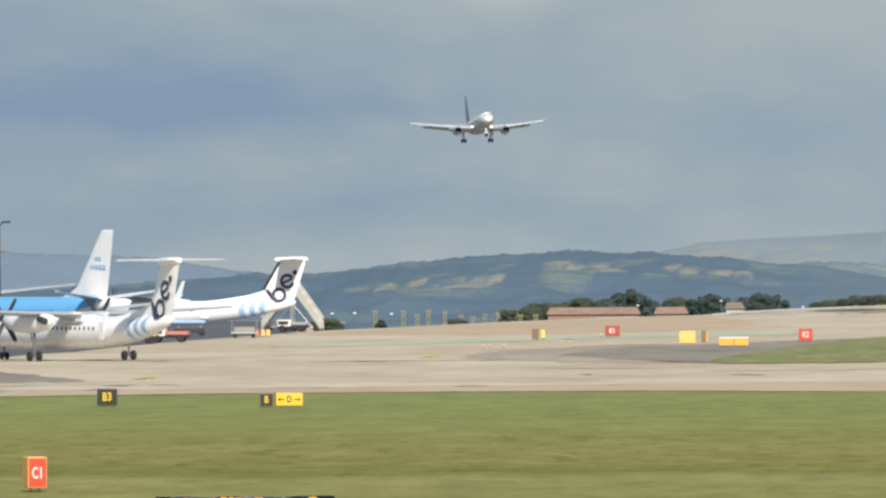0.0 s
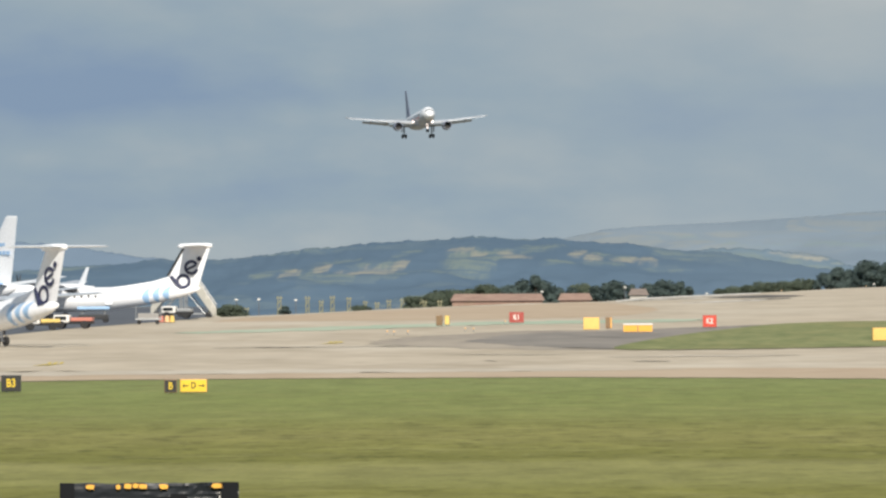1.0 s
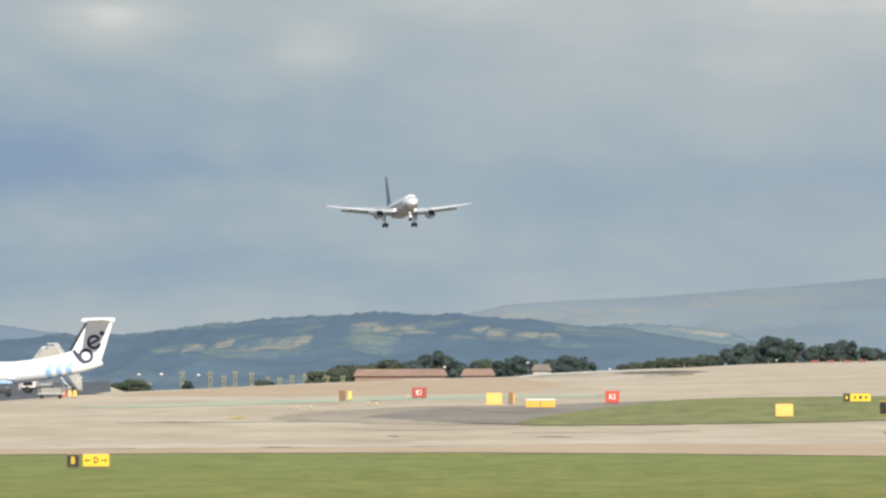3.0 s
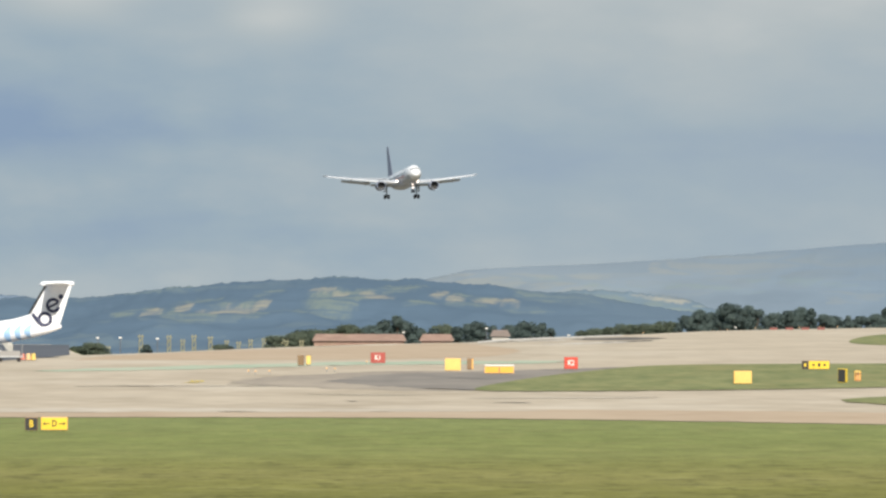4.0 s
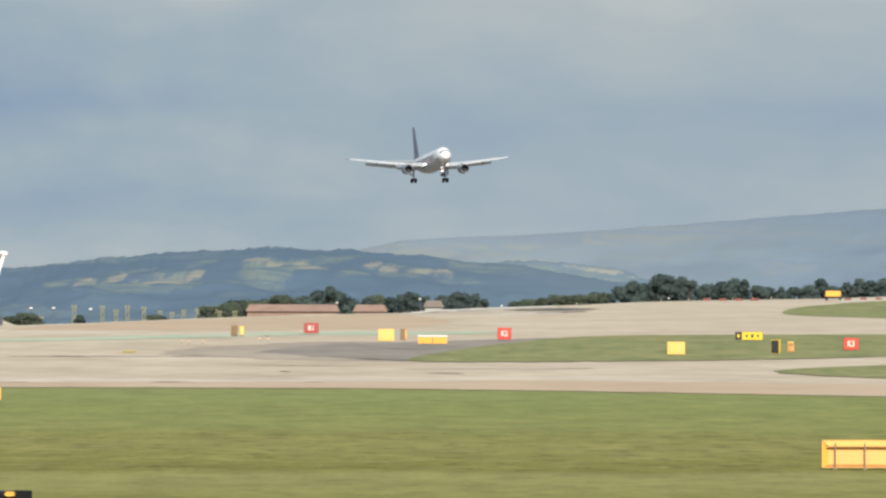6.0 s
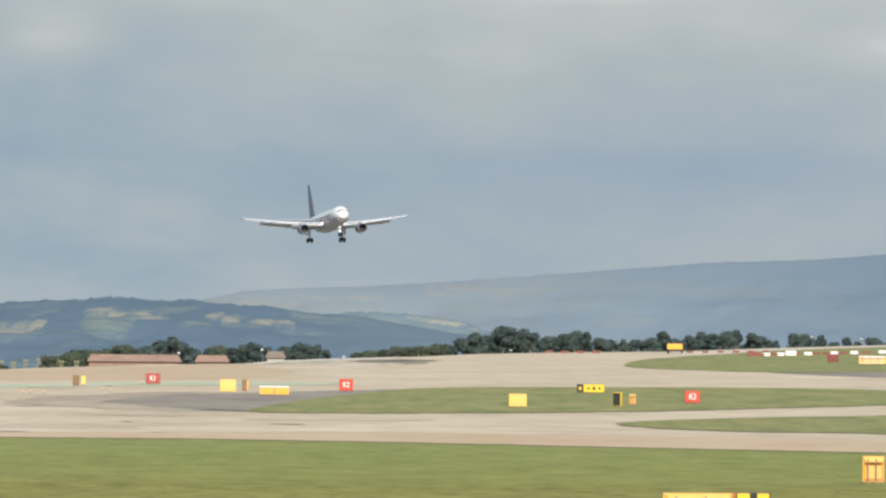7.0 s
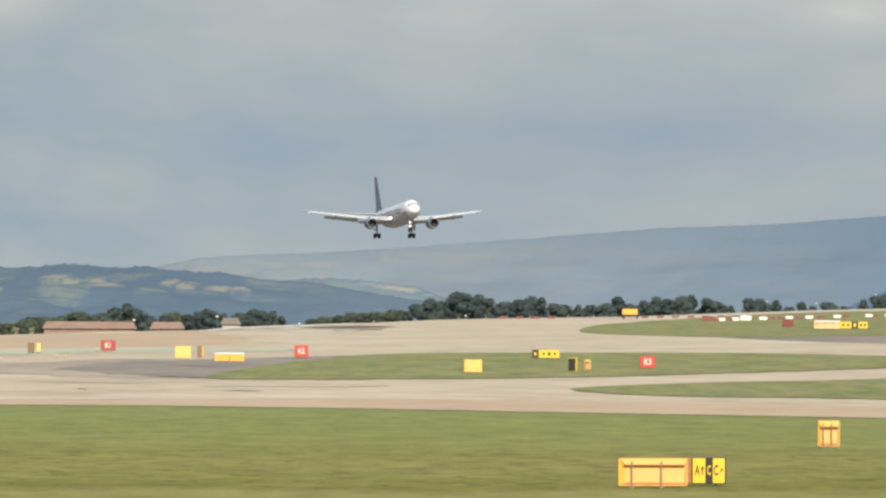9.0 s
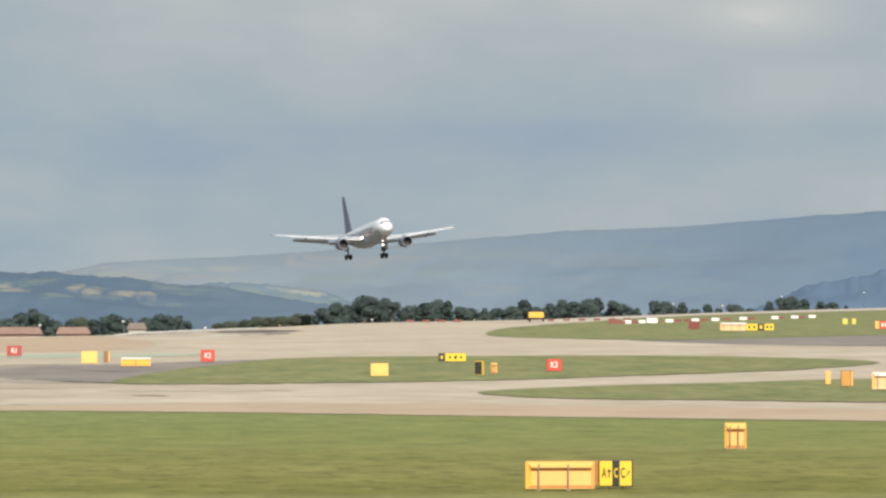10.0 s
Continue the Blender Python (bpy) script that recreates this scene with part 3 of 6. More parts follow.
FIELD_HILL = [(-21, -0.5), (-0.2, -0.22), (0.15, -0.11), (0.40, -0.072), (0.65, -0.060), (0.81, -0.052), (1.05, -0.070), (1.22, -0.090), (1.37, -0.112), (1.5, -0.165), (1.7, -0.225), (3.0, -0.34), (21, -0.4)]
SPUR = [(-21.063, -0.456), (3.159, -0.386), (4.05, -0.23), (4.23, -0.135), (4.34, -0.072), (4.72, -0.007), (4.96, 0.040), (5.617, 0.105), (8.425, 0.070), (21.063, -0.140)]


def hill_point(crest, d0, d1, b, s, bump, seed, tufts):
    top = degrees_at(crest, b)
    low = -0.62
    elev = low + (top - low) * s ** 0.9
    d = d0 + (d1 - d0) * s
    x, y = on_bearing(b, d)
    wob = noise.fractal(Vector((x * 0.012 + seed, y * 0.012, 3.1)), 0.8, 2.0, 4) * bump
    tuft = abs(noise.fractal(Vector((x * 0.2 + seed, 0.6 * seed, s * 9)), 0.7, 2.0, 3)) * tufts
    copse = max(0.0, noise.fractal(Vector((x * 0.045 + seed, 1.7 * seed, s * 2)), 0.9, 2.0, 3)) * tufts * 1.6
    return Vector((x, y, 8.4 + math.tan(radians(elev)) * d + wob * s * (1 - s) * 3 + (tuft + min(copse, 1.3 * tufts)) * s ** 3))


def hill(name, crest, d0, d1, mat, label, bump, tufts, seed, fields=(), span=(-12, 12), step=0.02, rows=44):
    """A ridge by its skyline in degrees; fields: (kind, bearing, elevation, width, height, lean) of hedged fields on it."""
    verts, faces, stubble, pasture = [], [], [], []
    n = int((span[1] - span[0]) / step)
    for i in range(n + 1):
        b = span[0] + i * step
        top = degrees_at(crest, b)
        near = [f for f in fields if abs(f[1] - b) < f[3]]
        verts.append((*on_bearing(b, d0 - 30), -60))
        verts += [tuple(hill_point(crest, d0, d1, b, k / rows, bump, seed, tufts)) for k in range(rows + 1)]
        last = Vector(verts[-1])
        x, y = on_bearing(b, d1 + 40)
        verts.append((x, y, last.z + 0.15))
        verts.append((*on_bearing(b, d1 + 90), -60))
        share = {1: [0.0] * (rows + 4), 2: [0.0] * (rows + 4)}
        for f in near:
            for k in range(rows + 1):
                e = -0.62 + (top + 0.62) * (k / rows) ** 0.9
                u = (b - f[1]) / (f[3] / 2)
                w = (e - f[2] - f[5] * u) / (f[4] / 2)
                w += 0.6 * noise.noise(Vector((b * 7, f[1], f[2])))
                inside = 1.25 - abs(u) ** 3 - abs(w) ** 2 + 0.5 * noise.noise(Vector((b * 16, e * 40, f[1]))) + 0.7 * noise.noise(Vector((b * 34, e * 95, f[1] + 7)))
                share[f[0]][k + 1] = max(share[f[0]][k + 1], min(1.0, max(0.0, inside * 1.3)))
        stubble += share[1]
        pasture += share[2]
    col = rows + 4
    for i in range(n):
        for k in range(col - 1):
            faces.append((i * col + k, (i + 1) * col + k, (i + 1) * col + k + 1, i * col + k + 1))
    me = bpy.data.meshes.new(name)
    me.from_pydata(verts, [], faces)
    me.materials.append(mat)
    me.polygons.foreach_set("use_smooth", [True] * len(faces))
    for key, values in (("stubble", stubble), ("pasture", pasture)):
        me.attributes.new(key, "FLOAT", "POINT").data.foreach_set("value", values)
    return tagged(new(name, me), label, kind="structure")


def hill_material(name, dark, mid, pale, tan, share, scale=(0.02, 0.02, 0.11), east_haze_shade=None, east=(60.0, 380.0), grassy=(0.160, 0.204, 0.206), straw=(0.262, 0.264, 0.232)):
    m = bpy.data.materials.new(name)
    m.use_nodes = True
    nt = m.node_tree
    b = nt.nodes["Principled BSDF"]
    b.inputs["Roughness"].default_value = 1.0
    b.inputs["Specular IOR Level"].default_value = 0.0
    at = node(nt, "ShaderNodeTexCoord").outputs["Object"]
    mp = node(nt, "ShaderNodeMapping", {0: at, 3: scale})
    bend = node(nt, "ShaderNodeTexNoise", {"Vector": mp.outputs[0], "Scale": 1.3, "Detail": 3.0})
    off = node(nt, "ShaderNodeVectorMath", {0: mp.outputs[0], 1: bend.outputs["Color"]}, operation="ADD")
    cell = node(nt, "ShaderNodeTexVoronoi", {"Vector": off.outputs[0], "Scale": 1.0, "Randomness": 1.0})
    pick = node(nt, "ShaderNodeSeparateColor", {0: cell.outputs["Color"]})
    zone = node(nt, "ShaderNodeTexNoise", {"Vector": mp.outputs[0], "Scale": 0.28, "Detail": 4.0})
    mixed = node(nt, "ShaderNodeMath", {0: pick.outputs[0], 1: zone.outputs[0]}, operation="MULTIPLY")
    fields = ramp(nt, mixed.outputs[0], [(0.0, dark), (share, dark), (share + 0.04, mid), (share + 0.13, mid), (share + 0.2, pale), (share + 0.3, tan)])
    # hedged fields, broken by lines of trees and copses
    hedge = node(nt, "ShaderNodeTexVoronoi", {"Vector": off.outputs[0], "Scale": 1.1})
    hedge.feature = "DISTANCE_TO_EDGE"
    line = node(nt, "ShaderNodeMapRange", {0: hedge.outputs["Distance"], 1: 0.03, 2: 0.10, 3: 0.85, 4: 0.0})
    for key, tone in (("pasture", grassy), ("stubble", straw)):
        at_field = node(nt, "ShaderNodeAttribute")
        at_field.attribute_name = key
        fields = node(nt, "ShaderNodeMix", {0: at_field.outputs["Fac"], 6: fields, 7: (*tone, 1)}, data_type="RGBA").outputs[2]
    woods = node(nt, "ShaderNodeTexNoise", {"Vector": mp.outputs[0], "Scale": 3.2, "Detail": 7.0, "Roughness": 0.72})
    wf = node(nt, "ShaderNodeMapRange", {0: woods.outputs[0], 1: 0.47, 2: 0.64, 4: 0.8})
    cover = node(nt, "ShaderNodeMath", {0: wf.outputs[0], 1: line.outputs[0]}, operation="MAXIMUM")
    # few trees stand in the stubble fields
    bare = node(nt, "ShaderNodeMapRange", {0: at_field.outputs["Fac"], 3: 1.0, 4: 0.7})
    cover = node(nt, "ShaderNodeMath", {0: cover.outputs[0], 1: bare.outputs[0]}, operation="MULTIPLY")
    shade = node(nt, "ShaderNodeTexNoise", {"Vector": mp.outputs[0], "Scale": 0.8, "Detail": 5.0})
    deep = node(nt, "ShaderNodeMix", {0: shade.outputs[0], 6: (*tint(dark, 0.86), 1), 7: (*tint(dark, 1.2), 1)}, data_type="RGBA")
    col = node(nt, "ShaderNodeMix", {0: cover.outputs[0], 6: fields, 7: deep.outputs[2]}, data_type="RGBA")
    out = col.outputs[2]
    if east_haze_shade:
        # eastward shift in colour paints haze on the woods, cloud shade on the moor
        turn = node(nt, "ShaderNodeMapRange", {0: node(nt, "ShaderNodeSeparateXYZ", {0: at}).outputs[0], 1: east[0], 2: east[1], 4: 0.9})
        out = node(nt, "ShaderNodeMix", {0: turn.outputs[0], 6: out, 7: (*east_haze_shade, 1)}, data_type="RGBA").outputs[2]
    nt.links.new(out, b.inputs["Base Color"])
    return m


# blue-grey base colours carry the air haze of the distance
HILL_WOODS = hill_material("hazed_wooded_hillside", (0.095, 0.143, 0.20), (0.12, 0.168, 0.21), (0.155, 0.205, 0.22), (0.20, 0.225, 0.215), 0.30, east_haze_shade=(0.116, 0.166, 0.222), east=(5.0, 85.0))
HILL_MOOR = hill_material("hazed_moorland", (0.185, 0.232, 0.28), (0.20, 0.242, 0.28), (0.213, 0.25, 0.275), (0.222, 0.252, 0.268), 0.22, (0.012, 0.012, 0.10), (0.112, 0.168, 0.238), grassy=(0.205, 0.255, 0.27), straw=(0.36, 0.34, 0.275))
HILL_SPUR = hill_material("hazed_spur", (0.108, 0.163, 0.24), (0.114, 0.170, 0.243), (0.122, 0.174, 0.236), (0.13, 0.178, 0.232), 0.35)
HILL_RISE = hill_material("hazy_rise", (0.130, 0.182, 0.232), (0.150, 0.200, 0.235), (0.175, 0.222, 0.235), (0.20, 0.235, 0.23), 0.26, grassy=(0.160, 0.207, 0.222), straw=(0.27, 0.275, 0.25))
HILL_LEFT = hill_material("hazed_left_ridge", (0.135, 0.185, 0.25), (0.15, 0.20, 0.26), (0.175, 0.22, 0.265), (0.23, 0.255, 0.26), 0.33, (0.008, 0.008, 0.05))
WOOD_FIELDS = [(1, *f) for f in [(-1.50, -0.188, 0.38, 0.048, 0.030), (-1.30, -0.150, 0.13, 0.038, 0.012), (-1.77, -0.187, 0.12, 0.026, 0.008), (-1.98, -0.200, 0.16, 0.028, 0.012), (-0.907, -0.077, 0.17, 0.028, -0.004), (-0.567, -0.114, 0.22, 0.036, -0.014), (-0.188, -0.104, 0.11, 0.040, 0.010),
                                (-0.093, -0.126, 0.12, 0.046, 0.0), (0.107, -0.118, 0.18, 0.030, -0.004), (0.247, -0.126, 0.15, 0.036, -0.006), (-2.20, -0.262, 0.50, 0.020, 0.050), (-2.05, -0.235, 0.20, 0.020, 0.010), (-0.80, -0.100, 0.10, 0.018, 0.0)]]
WOOD_FIELDS += [(2, *f) for f in [(-0.855, -0.140, 0.32, 0.130, 0.0), (-0.70, -0.105, 0.22, 0.060, 0.0), (-0.49, -0.078, 0.42, 0.026, 0.004), (-1.25, -0.200, 0.50, 0.045, 0.024), (-1.45, -0.150, 0.36, 0.040, 0.028), (-1.906, -0.222, 0.27, 0.085, 0.0), (-1.72, -0.255, 0.30, 0.040, 0.020), (0.03, -0.100, 0.34, 0.024, -0.008), (-0.02, -0.145, 0.30, 0.022, 0.0),
                                  (0.42, -0.088, 0.34, 0.040, -0.024), (0.70, -0.118, 0.30, 0.030, -0.020), (-1.25, -0.075, 0.20, 0.020, 0.010), (-1.70, -0.130, 0.30, 0.024, 0.014), (-0.38, -0.045, 0.30, 0.016, -0.008), (-2.10, -0.190, 0.28, 0.020, 0.018), (-0.30, -0.160, 0.22, 0.028, 0.0), (0.36, -0.165, 0.26, 0.028, -0.008)]]
RISE_FIELDS = [(1, 1.19, -0.099, 0.38, 0.026, -0.018), (1, 1.30, -0.116, 0.16, 0.024, -0.010), (2, 1.02, -0.115, 0.5, 0.05, -0.02), (2, 0.72, -0.085, 0.36, 0.035, -0.004), (2, 1.2, -0.16, 0.5, 0.05, -0.03)]
MOOR_FIELDS = [(2, *f) for f in [(1.158, -0.154, 0.456, 0.063, -0.028), (0.878, -0.119, 0.316, 0.035, -0.000), (0.527, 0.021, 0.562, 0.025, -0.014), (1.474, -0.035, 0.702, 0.032, -0.021), (2.106, 0.000, 0.772, 0.032, -0.028), (0.913, -0.02, 0.421, 0.025, -0.011)]]
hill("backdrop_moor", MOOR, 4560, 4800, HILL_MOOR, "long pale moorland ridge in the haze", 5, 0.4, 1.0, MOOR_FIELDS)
hill("backdrop_rise", FIELD_HILL, 4400, 4530, HILL_RISE, "low rise in hazy blue-green with a pale stubble field", 4, 1.4, 21.0, RISE_FIELDS)
hill("backdrop_west_ridge", LEFT_RIDGE, 4420, 4500, HILL_LEFT, "distant hill ridge in haze blue-grey", 4, 1.0, 5.0)
hill("backdrop_wooded_hill", WOOD_HILL, 3900, 4350, HILL_WOODS, "wooded hillside with pale fields, haze blue in its colour", 9, 1.1, 9.0, WOOD_FIELDS)
hill("backdrop_spur", SPUR, 4150, 4400, HILL_SPUR, "wooded hill spur in dark haze blue", 5, 2.0, 14.0)

# ---- aircraft ----
def wheel(name, parent, x, y, z, r, w):
    bm = bmesh.new()
    n = 20
    rings = [(-w / 2, r * 0.55), (-w / 2, r * 0.86), (-w * 0.3, r), (w * 0.3, r), (w / 2, r * 0.86), (w / 2, r * 0.55)]
    prev = first = None
    for off, rad in rings:
        ring = [bm.verts.new((rad * math.cos(2 * math.pi * k / n), off, rad * math.sin(2 * math.pi * k / n))) for k in range(n)]
        if prev:
            for k in range(n):
                bm.faces.new((prev[k], prev[(k + 1) % n], ring[(k + 1) % n], ring[k]))
        first = first or ring
        prev = ring
    bm.faces.new(first)
    bm.faces.new(prev[::-1])
    for s in (-1, 1):
        rod(bm, (0, s * w * 0.35, 0), (0, s * w * 0.56, 0), r * 0.3, r * 0.22, 10)
    ob = part(name, bm, DARK, parent, smooth=False)
    ob.location = (x, y, z)
    return ob


def gear(parent, x, y, z_top, z_axle, r, w, name="main_gear", twin=0.42, bogie=0.0, leg=0.13):
    """An undercarriage leg with its wheels; bogie: distance of the two axles."""
    bm = bmesh.new()
    rod(bm, (x, y, z_axle), (x, y, z_top), leg * 0.75, leg, 12)
    rod(bm, (x, y, z_axle + (z_top - z_axle) * 0.35), (x + 0.9, y, z_top), leg * 0.45, leg * 0.45, 8)
    rod(bm, (x, y - twin * 0.9, z_axle), (x, y + twin * 0.9, z_axle), leg * 0.5, leg * 0.5, 8)
    if bogie:
        rod(bm, (x - bogie / 2, y, z_axle), (x + bogie / 2, y, z_axle), leg * 0.6, leg * 0.6, 8)
    leg_ob = part(name, bm, GEAR, parent, "dark grey landing gear leg with dark tyres")
    wheels = []
    for dx in ((-bogie / 2, bogie / 2) if bogie else (0,)):
        for s in (-1, 1):
            wheels.append(wheel("wheel", leg_ob, x + dx, y + s * twin, z_axle, r, w))
    return wheels


def windows(parent, mat, xs, radius_y, z, side, size=(0.24, 0.34)):
    """A row of cabin windows, set on the skin."""
    for x in xs:
        bm = bmesh.new()
        y = side * radius_y
        box(bm, x - size[0] / 2, x + size[0] / 2, y - 0.02, y + 0.02, z - size[1] / 2, z + size[1] / 2, 0.015)
        part("cabin_window", bm, mat, parent)


def ring_shape(bm, cx, cz, r_out, r_in, y, squash=1.0, start=0.0, stop=360.0, n=28):
    prev = None
    for k in range(n + 1):
        a = radians(start + (stop - start) * k / n)
        pair = [bm.verts.new((cx + r * squash * math.cos(a), y, cz + r * math.sin(a))) for r in (r_out, r_in)]
        if prev:
            bm.faces.new((prev[0], pair[0], pair[1], prev[1]))
        prev = pair


def solid(bm, depth, way=(0, 1, 0)):
    """Give flat faces a thickness."""
    got = bmesh.ops.extrude_face_region(bm, geom=list(bm.faces))
    for v in got["geom"]:
        if isinstance(v, bmesh.types.BMVert):
            v.co += Vector(way) * depth


def propeller(parent, x, y, z, r):
    hub_bm = bmesh.new()
    tube(hub_bm, [(0.75, 0, 0, 0.02, 0.02), (0.6, 0, 0, 0.16, 0.16), (0.3, 0, 0, 0.28, 0.28), (0, 0, 0, 0.33, 0.33)], 16)
    ob = part("propeller", hub_bm, SHADE, parent, "six-bladed dark propeller")
    ob.location = (x, y, z)
    for k in range(6):
        hub_bm = bmesh.new()
        a = 2 * math.pi * k / 6
        c, s = math.cos(a), math.sin(a)
        prev = None
        for d, w in ((0.25, 0.1), (0.8, 0.17), (1.5, 0.18), (r - 0.12, 0.14), (r, 0.05)):
            ring = []
            for u, h in ((-1, 0.05), (1, 0.05), (1, -0.05), (-1, -0.05)):
                t = u * w
                ring.append(hub_bm.verts.new((0.25 + h + 0.35 * t, d * c - t * s, d * s + t * c)))
            if prev:
                for q in range(4):
                    hub_bm.faces.new((prev[q], prev[(q + 1) % 4], ring[(q + 1) % 4], ring[q]))
            prev = ring
        hub_bm.faces.new(prev)
        part("blade", hub_bm, SHADE, ob)
    return ob


def turboprop(m, label, boot=True):
    """A high-wing twin turboprop with a T-tail, 32.8 m long, 28.4 m span; x forward, its origin on the ground between the main wheels."""
    t = thing("turboprop_airliner", m, label, "aircraft", "parked turboprops")
    bm = bmesh.new()
    tube(bm, [(15.6, 0, 1.77, 0.05, 0.05), (15.4, 0, 1.80, 0.35, 0.32), (14.9, 0, 1.92, 0.72, 0.68), (14.0, 0, 2.12, 1.08, 1.06), (12.6, 0, 2.27, 1.3, 1.31), (11, 0, 2.30, 1.345, 1.345),
              (-2.5, 0, 2.30, 1.345, 1.345), (-6.0, 0, 2.42, 1.31, 1.25), (-10.2, 0, 2.72, 1.05, 1.0), (-12.8, 0, 3.0, 0.76, 0.76), (-14.7, 0, 3.26, 0.42, 0.48), (-15.95, 0, 3.46, 0.14, 0.18)], 28)
    part("fuselage", bm, WHITE, t, smooth=True)
    # pale blue swooping bands round the rear body
    for x, low, high, half in ((-10.5, -72, 50, 0.40), (-11.6, -70, 60, 0.40), (-12.7, -62, 70, 0.42)):
        bm = bmesh.new()
        rings = []
        for i in range(15):
            a = radians(low + i * (high - low) / 14)
            xx = x + 0.45 * math.cos(a) ** 2 - 0.1 * math.sin(a)
            rr = np.interp(-xx, [2.5, 6.0, 10.2, 12.8, 14.7], [1.36, 1.30, 1.07, 0.80, 0.5])
            zc = np.interp(-xx, [2.5, 6.0, 10.2, 12.8, 14.7], [2.30, 2.42, 2.72, 3.0, 3.26])
            for w in (-half * math.cos(math.pi * (i - 7) / 17), half * math.cos(math.pi * (i - 7) / 17)):
                rings.append((xx + w * (1.0 - 0.25 * abs(math.sin(a))), rr * math.cos(a), zc + rr * math.sin(a)))
        vs = [bm.verts.new((px, py * 1.008, pz)) for px, py, pz in rings]
        for i in range(14):
            bm.faces.new((vs[2 * i], vs[2 * i + 1], vs[2 * i + 3], vs[2 * i + 2]))
        part("livery_band", bm, PALEBLUE, t, "pale blue curved livery band")
    bm = bmesh.new()
    box(bm, 1.6, -2.2, -1.2, 1.2, 3.3, 3.82, 0.2)
    part("wing_box", bm, WHITE, t)
    for s, nm in ((1, "wing"), (-1, "wing")):
        bm = bmesh.new()
        foil(bm, [(1.5, 0, 3.75, 3.3, 0.55), (1.5, s * 5.2, 3.88, 3.3, 0.5), (0.9, s * 14.2, 4.3, 1.6, 0.24)])
        part(nm, bm, GREYWHITE, t, smooth=False)
        bm = bmesh.new()
        tube(bm, [(5.0, s * 4.4, 3.35, 0.36, 0.4), (4.5, s * 4.4, 3.3, 0.55, 0.65), (3.2, s * 4.4, 3.2, 0.62, 0.82), (0.5, s * 4.4, 3.15, 0.62, 0.9), (-1.9, s * 4.4, 3.2, 0.56, 0.72), (-3.3, s * 4.4, 3.45, 0.26, 0.3)], 18)
        nac = part("engine_nacelle", bm, WHITE, t, smooth=True)
        bm = bmesh.new()
        rod(bm, (4.8, s * 4.4, 2.85), (4.5, s * 4.4, 2.85), 0.26, 0.3, 14)
        part("air_intake", bm, SHADE, nac)
        bm = bmesh.new()
        rod(bm, (-1.7, s * 4.85, 3.5), (-3.1, s * 5.05, 3.3), 0.24, 0.3, 12)
        part("exhaust", bm, SHADE, nac, "sooty dark exhaust pipe")
    # fin with its fillet, bullet and tailplane
    bm = bmesh.new()
    foil(bm, [(-4.2, 0, 3.5, 11.5, 0.9), (-7.6, 0, 3.82, 8.2, 0.6), (-10.6, 0, 4.28, 5.35, 0.44), (-12.3, 0, 4.75, 3.8, 0.44), (-14.2, 0, 8.0, 2.9, 0.34)], upright=True)
    part("fin", bm, WHITE, t)
    bm = bmesh.new()
    rod(bm, (-12.42, 0, 4.85), (-14.2, 0, 7.95), *((0.2, 0.17) if boot else (0.06, 0.05)), 8)
    part("de_icing_boot", bm, BLACK, t, "black rubber leading-edge boot")
    bm = bmesh.new()
    tube(bm, [(-13.5, 0, 8.12, 0.08, 0.1), (-13.85, 0, 8.14, 0.26, 0.28), (-15.4, 0, 8.18, 0.3, 0.3), (-16.9, 0, 8.2, 0.22, 0.27), (-17.35, 0, 8.2, 0.1, 0.2)], 16)
    part("tail_bullet", bm, WHITE, t, smooth=True)
    for s in (1, -1):
        bm = bmesh.new()
        foil(bm, [(-14.2, 0, 8.22, 2.7, 0.3), (-14.9, s * 4.62, 8.24, 1.7, 0.18)])
        part("tailplane", bm, WHITE, t)
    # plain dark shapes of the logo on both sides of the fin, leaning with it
    for s in (1, -1):
        bm = bmesh.new()
        ring_shape(bm, -14.5, 4.28, 0.82, 0.50, 0)
        ring_shape(bm, -15.42, 5.8, 0.82, 0.50, 0, 1.0, -165, 150)
        ring_shape(bm, -16.28, 6.76, 0.27, 0.0, 0)
        for quad in (((-14.24, 3.38), (-14.5, 3.64), (-13.22, 4.98), (-12.96, 4.72)), ((-14.86, 5.42), (-16.02, 5.96), (-15.94, 6.20), (-14.78, 5.66))):
            bm.faces.new([bm.verts.new((px, 0, pz)) for px, pz in quad])
        for v in bm.verts:
            v.co.x += 0.36
            body = float(np.interp(-v.co.x, [10.2, 12.8, 14.7, 15.95], [1.04, 0.77, 0.45, 0.17]))
            over = v.co.z - float(np.interp(-v.co.x, [10.2, 12.8, 14.7, 15.95], [2.72, 3.0, 3.26, 3.46]))
            v.co.y = s * max(0.238, math.sqrt(max(0.0, body * body - over * over)) + 0.09)
        solid(bm, s * 0.012)
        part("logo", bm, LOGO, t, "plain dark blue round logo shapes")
    # cockpit and cabin windows
    bm = bmesh.new()
    for y0, y1, x0, x1 in ((-0.75, -0.08, 14.35, 14.5), (0.08, 0.75, 14.5, 14.35)):
        vs = [bm.verts.new(c) for c in ((x0 + 0.22, y0, 2.5), (x1 + 0.22, y1, 2.5), (x1 - 0.25, y1 * 0.9, 2.95), (x0 - 0.25, y0 * 0.9, 2.95))]
        bm.faces.new(vs)
    part("cockpit_window", bm, GLASS, t)
    for s in (1, -1):
        windows(t, GLASS, [10.5 - 0.79 * k for k in range(20)], 1.325, 2.67, s, (0.22, 0.28))
        bm = bmesh.new()
        y = s * 1.33
        box(bm, -6.4, -5.6, y - 0.05, y - 0.012, 1.75, 3.2, 0.01)
        part("cabin_door", bm, WHITE, t)
